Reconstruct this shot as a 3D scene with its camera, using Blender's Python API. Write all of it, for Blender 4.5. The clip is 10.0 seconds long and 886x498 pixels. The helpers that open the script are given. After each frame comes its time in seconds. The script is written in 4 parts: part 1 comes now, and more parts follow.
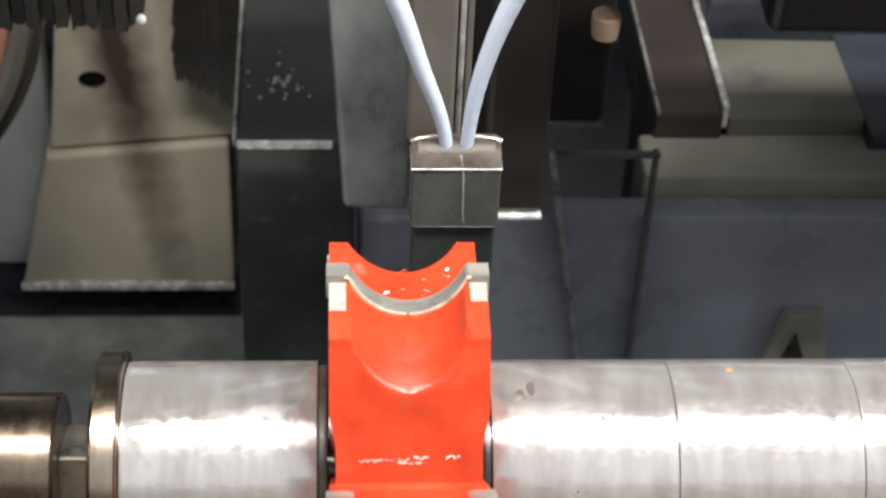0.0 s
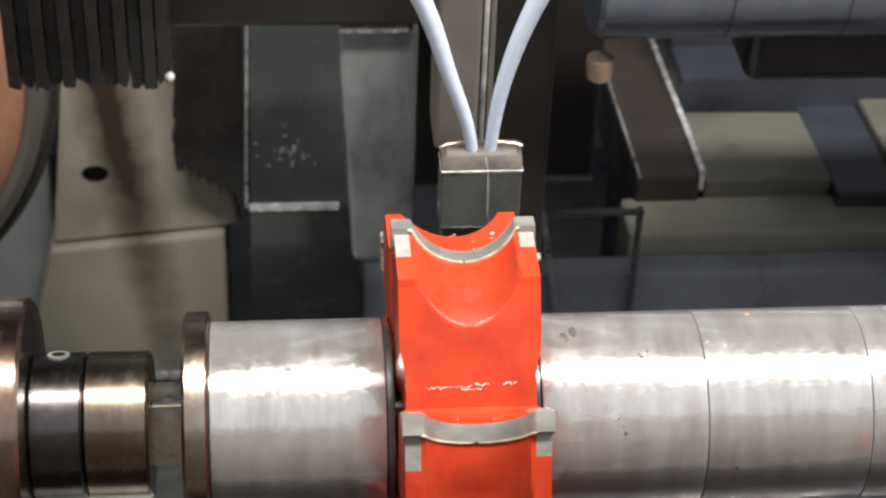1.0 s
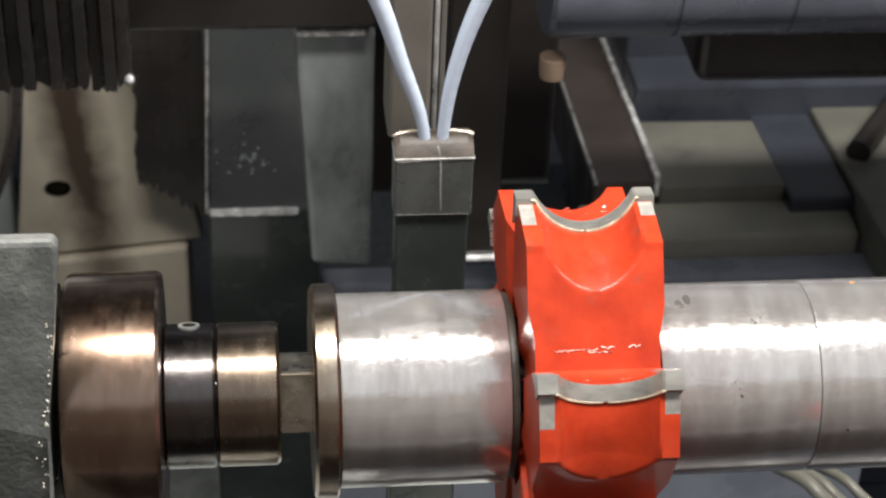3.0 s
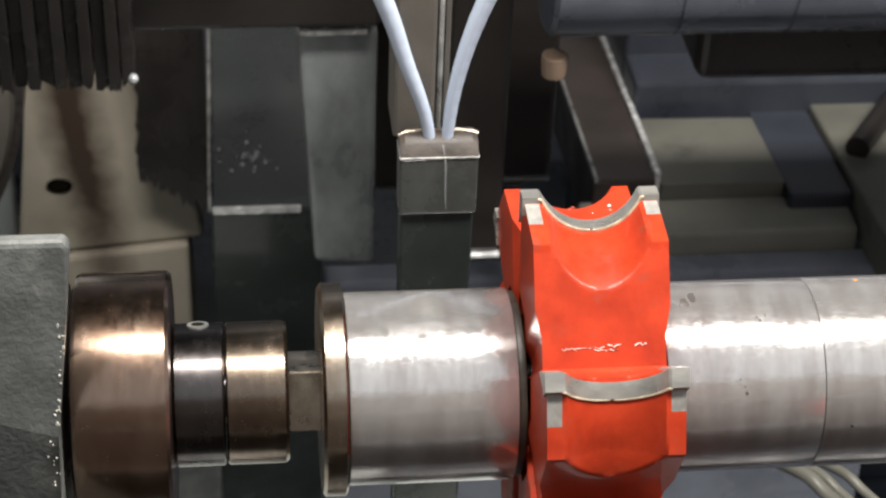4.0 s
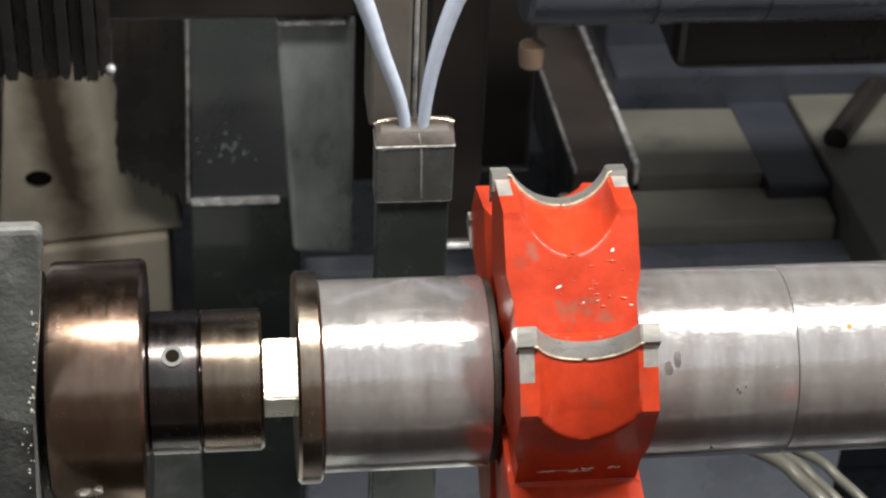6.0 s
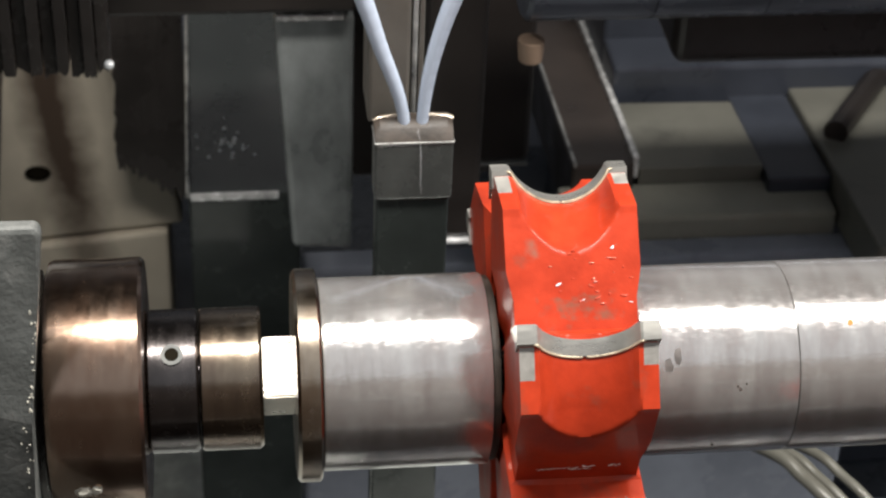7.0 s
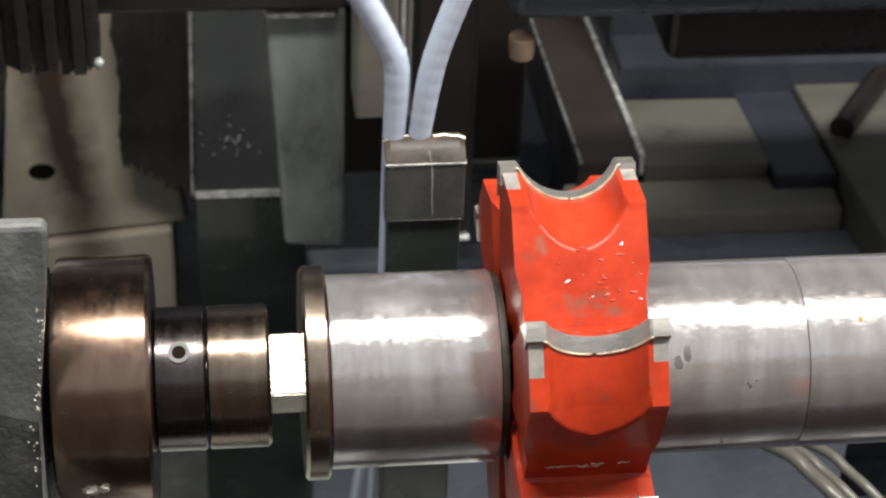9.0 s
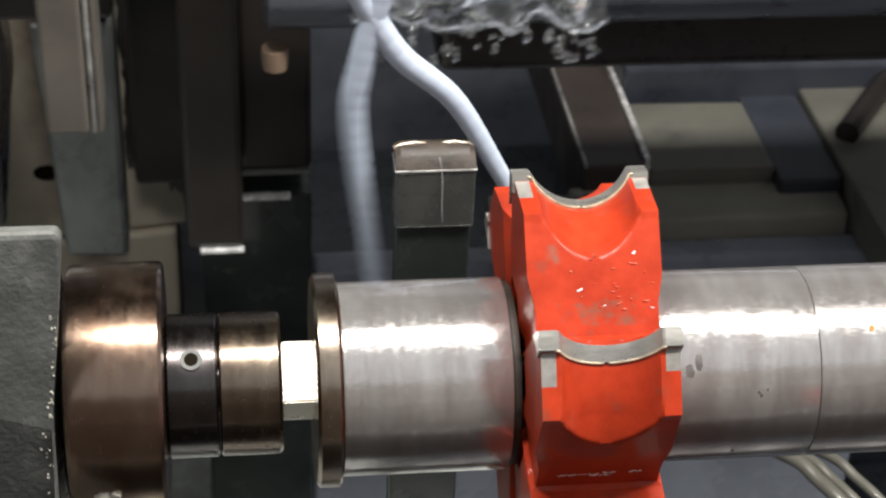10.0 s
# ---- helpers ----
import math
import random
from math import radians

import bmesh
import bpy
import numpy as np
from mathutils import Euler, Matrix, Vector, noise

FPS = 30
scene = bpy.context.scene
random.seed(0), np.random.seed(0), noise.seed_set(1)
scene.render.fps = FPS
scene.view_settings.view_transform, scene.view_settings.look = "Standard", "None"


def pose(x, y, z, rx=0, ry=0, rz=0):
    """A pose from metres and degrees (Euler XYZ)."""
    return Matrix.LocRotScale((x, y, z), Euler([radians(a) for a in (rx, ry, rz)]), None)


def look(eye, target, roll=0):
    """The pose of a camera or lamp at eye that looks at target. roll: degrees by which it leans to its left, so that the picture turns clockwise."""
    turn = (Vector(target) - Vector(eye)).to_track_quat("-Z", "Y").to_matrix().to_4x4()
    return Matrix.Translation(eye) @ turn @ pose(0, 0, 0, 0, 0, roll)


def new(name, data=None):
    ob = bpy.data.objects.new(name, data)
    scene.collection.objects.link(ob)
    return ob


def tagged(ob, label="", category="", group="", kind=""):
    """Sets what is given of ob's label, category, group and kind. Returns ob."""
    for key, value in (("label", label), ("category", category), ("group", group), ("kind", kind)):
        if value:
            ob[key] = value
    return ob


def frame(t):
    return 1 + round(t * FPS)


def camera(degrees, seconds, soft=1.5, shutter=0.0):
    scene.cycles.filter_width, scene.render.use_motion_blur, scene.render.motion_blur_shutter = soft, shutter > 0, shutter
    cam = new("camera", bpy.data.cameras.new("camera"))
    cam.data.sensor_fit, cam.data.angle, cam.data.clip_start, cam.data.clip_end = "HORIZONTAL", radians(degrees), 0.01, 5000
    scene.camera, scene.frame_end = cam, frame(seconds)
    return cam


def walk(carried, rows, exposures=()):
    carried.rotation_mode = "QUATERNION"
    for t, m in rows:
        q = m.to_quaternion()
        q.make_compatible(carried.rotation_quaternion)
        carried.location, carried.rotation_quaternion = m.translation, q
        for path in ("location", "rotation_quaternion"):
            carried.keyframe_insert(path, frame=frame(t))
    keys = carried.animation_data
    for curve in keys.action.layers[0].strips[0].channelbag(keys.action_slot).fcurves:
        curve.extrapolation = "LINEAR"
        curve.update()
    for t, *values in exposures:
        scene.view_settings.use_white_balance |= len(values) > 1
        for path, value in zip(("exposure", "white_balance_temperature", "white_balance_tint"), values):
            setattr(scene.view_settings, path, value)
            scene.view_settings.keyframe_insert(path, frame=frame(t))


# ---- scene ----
cam = camera(25.34, 10.0, soft=2.2, shutter=0.35)

PATH = [
    (0, (-0.0706, -0.3577, 1.4035), (-0.0376, 0.0873, 1.0024), 2.80),
    (0.5, (-0.0897, -0.4154, 1.4010), (-0.0462, 0.0505, 1.0255), 2.55),
    (1, (-0.1032, -0.4419, 1.4003), (-0.0541, 0.0335, 1.0376), 2.29),
    (1.5, (-0.1087, -0.4657, 1.3981), (-0.0594, 0.0166, 1.0446), 2.43),
    (2, (-0.1016, -0.4703, 1.3951), (-0.0518, 0.0149, 1.0456), 1.97),
    (2.5, (-0.0965, -0.4638, 1.3937), (-0.0401, 0.0189, 1.0418), 2.36),
    (3, (-0.0999, -0.4649, 1.3938), (-0.0407, 0.0166, 1.0408), 2.53),
    (4.5, (-0.1039, -0.4682, 1.3985), (-0.0424, 0.0120, 1.0441), 2.49),
    (5, (-0.1039, -0.4690, 1.3980), (-0.0404, 0.0114, 1.0443), 2.62),
    (5.5, (-0.1016, -0.4706, 1.3962), (-0.0367, 0.0094, 1.0421), 2.76),
    (7, (-0.1005, -0.4676, 1.3968), (-0.0354, 0.0099, 1.0394), 2.55),
    (7.5, (-0.1003, -0.4673, 1.3965), (-0.0361, 0.0103, 1.0391), 2.53),
    (8, (-0.1015, -0.4690, 1.3973), (-0.0369, 0.0080, 1.0391), 2.41),
    (8.5, (-0.1001, -0.4683, 1.3960), (-0.0357, 0.0089, 1.0380), 2.52),
    (9, (-0.1019, -0.4655, 1.3949), (-0.0376, 0.0118, 1.0369), 2.41),
    (9.5, (-0.1007, -0.4649, 1.3948), (-0.0388, 0.0133, 1.0377), 2.37),
    (10, (-0.1059, -0.4638, 1.3973), (-0.0412, 0.0131, 1.0391), 2.63),
]
walk(cam, [(t, look(eye, target, roll)) for t, eye, target, roll in PATH],
     exposures=[(0, 0.78), (1.0, 0.70), (2.5, 0.58), (4.5, 0.48), (5.5, 0.36), (7.0, 0.30), (10.0, 0.26)])
cam.data.dof.use_dof, cam.data.dof.focus_distance, cam.data.dof.aperture_fstop = True, 0.60, 33.0

# ---- light ----
AX = 1.0  # height of the arbor's axis
world = bpy.data.worlds.new("workshop_air")
scene.world = world
world.use_nodes = True
world.node_tree.nodes["Background"].inputs[0].default_value = (0.88, 0.90, 0.94, 1)
world.node_tree.nodes["Background"].inputs[1].default_value = 0.50


def area_lamp(name, eye, target, sx, sy, power, colour):
    data = bpy.data.lights.new(name, "AREA")
    data.shape, data.size, data.size_y, data.energy, data.color = "RECTANGLE", sx, sy, power, colour
    ob = new(name, data)
    ob.matrix_world = look(eye, target)
    return ob


# the tube lamp over the grinding place; the hall's daylight comes in from the open front
area_lamp("machine_lamp", (0.28, -0.03, AX + 0.80), (0.28, 0.0, AX), 1.3, 0.10, 22.0, (1.0, 0.955, 0.89))

# ---- materials ----


def mat(name, base, rough=0.5, metal=0.0, vary=0.25, scale=60.0, fine=900.0, bump=0.15, tint=None, rough_vary=0.15,
        coat=0.0, stretch=(1, 1, 1), depth=0.0006, stain=0.0, stain_colour=(0.05, 0.04, 0.035), stain_scale=30.0, ior=1.45):
    m = bpy.data.materials.new(name)
    m.use_nodes = True
    nt = m.node_tree
    n, l = nt.nodes, nt.links
    bsdf = n["Principled BSDF"]
    co = n.new("ShaderNodeTexCoord")
    mp = n.new("ShaderNodeMapping")
    mp.inputs["Scale"].default_value = stretch
    l.new(co.outputs["Object"], mp.inputs[0])

    def cloud(size, detail=6.0):
        t = n.new("ShaderNodeTexNoise")
        t.inputs["Scale"].default_value, t.inputs["Detail"].default_value = size, detail
        t.inputs["Roughness"].default_value = 0.62
        l.new(mp.outputs[0], t.inputs["Vector"])
        return t.outputs["Fac"]

    big, small = cloud(scale), cloud(fine, 3.0)
    ramp = n.new("ShaderNodeValToRGB")
    tint = tint or base
    ramp.color_ramp.elements[0].position, ramp.color_ramp.elements[1].position = 0.3, 0.7
    ramp.color_ramp.elements[0].color = (*[c * (1 - vary) for c in tint], 1)
    ramp.color_ramp.elements[1].color = (*[min(1, c * (1 + vary * 0.6)) for c in base], 1)
    l.new(big, ramp.inputs[0])
    colour = ramp.outputs[0]
    if stain > 0:
        spot = n.new("ShaderNodeValToRGB")
        spot.color_ramp.elements[0].position, spot.color_ramp.elements[1].position = 0.62 - 0.2 * stain, 0.78 - 0.1 * stain
        l.new(cloud(stain_scale, 8.0), spot.inputs[0])
        mix = n.new("ShaderNodeMix")
        mix.data_type = "RGBA"
        l.new(spot.outputs[0], mix.inputs["Factor"])
        l.new(colour, mix.inputs["A"])
        mix.inputs["B"].default_value = (*stain_colour, 1)
        colour = mix.outputs["Result"]
    l.new(colour, bsdf.inputs["Base Color"])
    rr = n.new("ShaderNodeMapRange")
    rr.inputs["To Min"].default_value, rr.inputs["To Max"].default_value = max(0.03, rough - rough_vary), min(1, rough + rough_vary)
    rr.inputs["From Min"].default_value, rr.inputs["From Max"].default_value = 0.3, 0.7
    l.new(big, rr.inputs["Value"])
    l.new(rr.outputs[0], bsdf.inputs["Roughness"])
    bsdf.inputs["Metallic"].default_value = metal
    bsdf.inputs["IOR"].default_value = ior
    bsdf.inputs["Coat Weight"].default_value = coat
    bsdf.inputs["Coat Roughness"].default_value = 0.14 if metal > 0.5 else 0.06
    if bump:
        b = n.new("ShaderNodeBump")
        b.inputs["Strength"].default_value, b.inputs["Distance"].default_value = bump, depth
        l.new(small, b.inputs["Height"])
        l.new(b.outputs[0], bsdf.inputs["Normal"])
    return m


RED = mat("red_paint", (0.405, 0.038, 0.012), 0.36, 0, 0.2, 55, 500, 0.12, tint=(0.31, 0.027, 0.010), coat=0.2, ior=1.25, rough_vary=0.1,
          stain=0.16, stain_colour=(0.20, 0.05, 0.03), stain_scale=90)
CARBIDE = mat("ground_carbide", (0.40, 0.39, 0.36), 0.36, 0.75, 0.2, 150, 1500, 0.10, stretch=(0.25, 1, 1))
BARE = mat("bare_steel_patch", (0.29, 0.28, 0.26), 0.5, 0.4, 0.22, 260, 1500, 0.15)
BRAZE = mat("brass_braze", (0.58, 0.49, 0.36), 0.45, 0.6, 0.3, 300, 1500, 0.3)
NECK = mat("bright_flat_steel", (0.62, 0.58, 0.50), 0.33, 1.0, 0.25, 120, 700, 0.25)
PLATE = mat("grey_cast_plate", (0.105, 0.111, 0.107), 0.5, 0.1, 0.3, 60, 500, 0.5, stain=0.2, stain_colour=(0.2, 0.2, 0.19))
PALE = mat("chipped_paint", (0.62, 0.60, 0.52), 0.6, 0, 0.2, 200, 900, 0.4)
BLACK = mat("black_machine_paint", (0.040, 0.035, 0.033), 0.30, 0, 0.35, 20, 300, 0.12, coat=0.2, rough_vary=0.12)
HEADBLACK = mat("oily_black_paint", (0.020, 0.0165, 0.015), 0.38, 0, 0.35, 20, 300, 0.12, rough_vary=0.12)
BLACKGREEN = mat("wet_black_green_paint", (0.032, 0.038, 0.036), 0.2, 0, 0.35, 25, 300, 0.15, coat=0.4)
DARKNAVY = mat("deep_blue_black_paint", (0.036, 0.041, 0.054), 0.4, 0, 0.35, 16, 300, 0.12)
SILL = mat("olive_grey_sill_paint", (0.27, 0.265, 0.225), 0.45, 0, 0.25, 14, 200, 0.2)
NAVY = mat("dark_blue_paint", (0.080, 0.088, 0.108), 0.35, 0, 0.35, 16, 300, 0.12)
CAPFACE = mat("oily_brown_cap", (0.050, 0.038, 0.030), 0.5, 0.0, 0.5, 120, 700, 0.2, tint=(0.03, 0.025, 0.02))
APRON = mat("blue_grey_wet_paint", (0.29, 0.315, 0.37), 0.3, 0, 0.3, 10, 200, 0.12, coat=0.3)
LOWCAST = mat("wet_green_grey_paint", (0.38, 0.40, 0.385), 0.22, 0, 0.35, 30, 250, 0.35, coat=0.6, depth=0.002)
PITPAINT = mat("oily_blue_black_paint", (0.030, 0.035, 0.044), 0.3, 0, 0.35, 25, 250, 0.2, coat=0.3)
PIT = mat("dark_pit", (0.10, 0.085, 0.075), 0.6, 0.4, 0.3, 300, 900, 0.3)
RUST = mat("rust_spot", (0.34, 0.16, 0.04), 0.7, 0, 0.3, 300, 900, 0.3)
GREYPANEL = mat("grey_guard_paint", (0.19, 0.205, 0.205), 0.35, 0.1, 0.45, 18, 300, 0.15, tint=(0.09, 0.10, 0.10), stretch=(1, 1, 0.6), coat=0.3)
TAUPE = mat("taupe_painted_steel", (0.15, 0.137, 0.12), 0.38, 0.2, 0.2, 20, 300, 0.15)
BEIGE = mat("beige_machine_paint", (0.54, 0.485, 0.395), 0.5, 0, 0.22, 9, 160, 0.2, stain=0.10, stain_colour=(0.16, 0.135, 0.10), stain_scale=8)
GREYWALL = mat("blue_grey_sheet", (0.48, 0.52, 0.53), 0.5, 0, 0.2, 8, 160, 0.15)
TRAY = mat("olive_grey_tray", (0.135, 0.133, 0.114), 0.45, 0, 0.25, 14, 200, 0.2, stain=0.2, stain_colour=(0.05, 0.05, 0.045), stain_scale=14)
BROWNBAR = mat("brown_black_bar", (0.042, 0.033, 0.029), 0.4, 0, 0.3, 18, 200, 0.2)
HOLE = mat("deep_black_hole", (0.012, 0.010, 0.007), 0.95, 0, 0.1, 90, 300, 0.0, ior=1.01)
STAIN = mat("grey_water_stain", (0.20, 0.185, 0.175), 0.4, 0.7, 0.15, 200, 600, 0.1)
# near-white base colour; carries the wet, lit brightness of machine edges
PALEEDGE = mat("near_white_edge", (0.85, 0.86, 0.86), 0.22, 0.3, 0.3, 120, 500, 0.3, tint=(0.5, 0.5, 0.5))
EDGE = mat("worn_bright_edge", (0.55, 0.55, 0.53), 0.35, 0.6, 0.4, 90, 500, 0.3, tint=(0.25, 0.25, 0.25))
COPPER = mat("brown_rubber_ring", (0.42, 0.20, 0.13), 0.35, 0, 0.3, 20, 300, 0.2, coat=0.3)
KNOB = mat("tan_plastic", (0.20, 0.14, 0.10), 0.45, 0, 0.2, 40, 300, 0.1)
HOSE = mat("pale_grey_hose", (0.10, 0.098, 0.083), 0.4, 0, 0.2, 40, 300, 0.1, coat=0.2)
BRONZE = mat("bronze_rest_top", (0.62, 0.55, 0.46), 0.3, 0.9, 0.3, 120, 900, 0.15, tint=(0.28, 0.2, 0.14), stretch=(0.4, 1, 1))
RESTFACE = mat("rest_block_steel", (0.115, 0.12, 0.115), 0.25, 0.4, 0.3, 50, 600, 0.15, coat=0.4)
SCRATCH = mat("pale_scratch", (0.78, 0.62, 0.55), 0.4, 0, 0.2, 300, 900, 0.0)
# opaque white: the glint of a water drop is put into the base colour
GLINTDOT = mat("white_glint_bead", (0.72, 0.74, 0.76), 0.06, 0, 0.1, 50, 300, 0.0)
BEAD = mat("clear_water_bead", (0.45, 0.06, 0.03), 0.05, 0, 0.05, 50, 300, 0.0, coat=1.0)
CONCRETE = mat("workshop_floor_concrete", (0.22, 0.21, 0.20), 0.7, 0, 0.2, 3, 60, 0.2)


def turned_metal(name, base, tint, rough, coat, marks=420.0, blotch=70.0, stain=0.5, stain_colour=(0.3, 0.26, 0.24), metal=1.0, depth=0.00006, speckle=0.0):
    """Turned or ground metal: fine marks round the axis (x), cloudy wear, an uneven oily film."""
    m = bpy.data.materials.new(name)
    m.use_nodes = True
    n, l = m.node_tree.nodes, m.node_tree.links
    b = n["Principled BSDF"]
    co = n.new("ShaderNodeTexCoord")

    def cloud(size, scale, detail=5.0, rough_=0.6):
        mp = n.new("ShaderNodeMapping")
        mp.inputs["Scale"].default_value = scale
        l.new(co.outputs["Object"], mp.inputs[0])
        t = n.new("ShaderNodeTexNoise")
        t.inputs["Scale"].default_value, t.inputs["Detail"].default_value, t.inputs["Roughness"].default_value = size, detail, rough_
        l.new(mp.outputs[0], t.inputs["Vector"])
        return t.outputs["Fac"]

    def span(v, f0, f1, t0, t1):
        r = n.new("ShaderNodeMapRange")
        for k, q in zip(("From Min", "From Max", "To Min", "To Max"), (f0, f1, t0, t1)):
            r.inputs[k].default_value = q
        l.new(v, r.inputs["Value"])
        return r.outputs[0]

    def mixed(f, a, c):
        x = n.new("ShaderNodeMix")
        x.data_type = "RGBA"
        l.new(f, x.inputs["Factor"])
        for key, q in (("A", a), ("B", c)):
            if isinstance(q, tuple):
                x.inputs[key].default_value = (*q, 1)
            else:
                l.new(q, x.inputs[key])
        return x.outputs["Result"]

    def plus(a, c):
        x = n.new("ShaderNodeMath")
        x.operation = "ADD"
        l.new(a, x.inputs[0])
        l.new(c, x.inputs[1])
        return x.outputs[0]

    rings = cloud(marks, (1, 0.12, 0.12), 4.0)
    bands = cloud(blotch, (2.2, 0.5, 0.5), 3.0)
    wear = cloud(blotch * 2.6, (1, 0.8, 0.8), 8.0, 0.7)
    drops = cloud(blotch * 9, (0.7, 1, 1), 4.0)
    colour = mixed(span(bands, 0.35, 0.65, 0, 1), tint, base)
    colour = mixed(span(wear, 0.55, 0.75, 0, stain), colour, stain_colour)
    l.new(colour, b.inputs["Base Color"])
    l.new(plus(span(wear, 0.35, 0.68, rough * 0.75, rough * 1.15), plus(span(rings, 0.35, 0.65, -0.012, 0.018), span(drops, 0.42, 0.62, -0.7 * speckle, 0.9 * speckle))), b.inputs["Roughness"])
    b.inputs["Metallic"].default_value = metal
    b.inputs["Coat Weight"].default_value = coat
    l.new(span(cloud(blotch * 1.4, (1, 1, 1), 6.0), 0.4, 0.62, 0.05, 0.22), b.inputs["Coat Roughness"])
    bump = n.new("ShaderNodeBump")
    bump.inputs["Strength"].default_value, bump.inputs["Distance"].default_value = 0.5, depth
    l.new(plus(plus(span(wear, 0.3, 0.7, 0, 1), span(drops, 0.45, 0.75, 0, 30 * speckle)), span(rings, 0.3, 0.7, 0, 0.18)), bump.inputs["Height"])
    l.new(bump.outputs[0], b.inputs["Normal"])
    return m


SLEEVE = turned_metal("ground_steel", (0.57, 0.56, 0.55), (0.44, 0.415, 0.405), 0.185, 0.5, stain=0.55, stain_colour=(0.34, 0.29, 0.27), metal=0.76, depth=0.00005, speckle=0.035)
COLLAR = turned_metal("collar_steel", (0.42, 0.36, 0.29), (0.33, 0.26, 0.19), 0.24, 0.3)
BROWN = turned_metal("browned_steel", (0.31, 0.225, 0.17), (0.24, 0.155, 0.11), 0.24, 0.55, stain=0.35, stain_colour=(0.15, 0.105, 0.08))
DARKNUT = turned_metal("blackened_steel", (0.105, 0.094, 0.092), (0.07, 0.063, 0.062), 0.26, 0.45, stain=0.5, stain_colour=(0.05, 0.045, 0.045))
TANNUT = turned_metal("straw_tempered_steel", (0.29, 0.235, 0.175), (0.19, 0.145, 0.11), 0.25, 0.4, stain=0.6, stain_colour=(0.12, 0.085, 0.06))


def water(name, colour, alpha, rough, thin=0.55):
    m = bpy.data.materials.new(name)
    m.use_nodes = True
    n, l = m.node_tree.nodes, m.node_tree.links
    b = n["Principled BSDF"]
    b.inputs["Base Color"].default_value = (*colour, 1)
    b.inputs["Roughness"].default_value = rough
    b.inputs["IOR"].default_value = 1.33
    b.inputs["Subsurface Weight"].default_value = 0.0
    t = n.new("ShaderNodeTexNoise")
    co = n.new("ShaderNodeTexCoord")
    mp = n.new("ShaderNodeMapping")
    mp.inputs["Scale"].default_value = (1, 1, 0.12)
    l.new(co.outputs["Object"], mp.inputs[0])
    l.new(mp.outputs[0], t.inputs["Vector"])
    t.inputs["Scale"].default_value, t.inputs["Detail"].default_value = 420, 4
    r = n.new("ShaderNodeMapRange")
    r.inputs["From Min"].default_value, r.inputs["From Max"].default_value = 0.3, 0.7
    r.inputs["To Min"].default_value, r.inputs["To Max"].default_value = alpha * thin, min(1, alpha * 1.25)
    l.new(t.outputs["Fac"], r.inputs["Value"])
    l.new(r.outputs[0], b.inputs["Alpha"])
    return m


MILK = water("milky_coolant", (0.50, 0.57, 0.69), 0.95, 0.25, 0.9)
HAZE = water("fine_coolant_mist", (0.74, 0.74, 0.77), 0.22, 0.5, 0.1)
MIST = water("coolant_spray_water", (0.80, 0.81, 0.84), 0.40, 0.2, 0.25)
CLEAR = mat("clear_coolant", (0.94, 0.96, 0.97), 0.05, 0, 0.02, 60, 150, 0.35, depth=0.002, rough_vary=0.02, ior=1.33)
CLEAR.node_tree.nodes["Principled BSDF"].inputs["Transmission Weight"].default_value = 0.97

def patch_on(m, centre, size, colour, grain=230, most=0.75, lean=0.0, ragged=2.2):
    """A patch of another colour, of its own shape, round a place on the thing."""
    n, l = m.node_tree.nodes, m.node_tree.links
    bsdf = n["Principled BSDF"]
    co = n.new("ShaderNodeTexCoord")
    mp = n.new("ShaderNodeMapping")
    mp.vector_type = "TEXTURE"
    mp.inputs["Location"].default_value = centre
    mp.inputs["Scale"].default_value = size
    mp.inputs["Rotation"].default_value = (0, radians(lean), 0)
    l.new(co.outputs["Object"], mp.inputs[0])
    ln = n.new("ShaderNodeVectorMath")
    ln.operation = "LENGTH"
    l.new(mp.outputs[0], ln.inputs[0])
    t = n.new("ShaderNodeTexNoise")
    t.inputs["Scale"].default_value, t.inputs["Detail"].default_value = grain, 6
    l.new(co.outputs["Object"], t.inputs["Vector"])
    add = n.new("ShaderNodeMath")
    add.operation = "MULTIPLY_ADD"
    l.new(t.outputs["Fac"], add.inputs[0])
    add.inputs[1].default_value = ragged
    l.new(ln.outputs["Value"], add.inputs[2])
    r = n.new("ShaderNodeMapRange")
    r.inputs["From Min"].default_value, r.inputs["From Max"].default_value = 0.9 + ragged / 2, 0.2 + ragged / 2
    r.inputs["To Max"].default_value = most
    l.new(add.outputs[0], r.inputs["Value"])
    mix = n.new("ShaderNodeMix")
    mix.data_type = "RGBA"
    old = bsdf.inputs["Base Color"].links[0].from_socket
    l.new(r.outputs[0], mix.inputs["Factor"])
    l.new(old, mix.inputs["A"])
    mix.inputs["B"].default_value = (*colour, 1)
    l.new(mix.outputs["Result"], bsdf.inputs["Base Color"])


# brown dirt on the cutter's red paint
patch_on(RED, (0.001, 0.0185, 0.0462), (0.0135, 0.0065, 0.005), (0.13, 0.075, 0.05), 300, 0.8, 0.0, 2.6)
patch_on(RED, (-0.012, 0.036, 0.0440), (0.004, 0.004, 0.004), (0.22, 0.10, 0.07))

# dark brown leaning band down the casting, then a fainter patch
patch_on(BEIGE, (-0.219, 0.705, -0.345), (0.030, 0.2, 0.34), (0.062, 0.042, 0.030), 60, 1.0, -8.0, 0.45)
patch_on(BEIGE, (-0.238, 0.70, -0.44), (0.020, 0.05, 0.03), (0.20, 0.17, 0.13), 26, 0.35)

# ---- mesh helpers ----


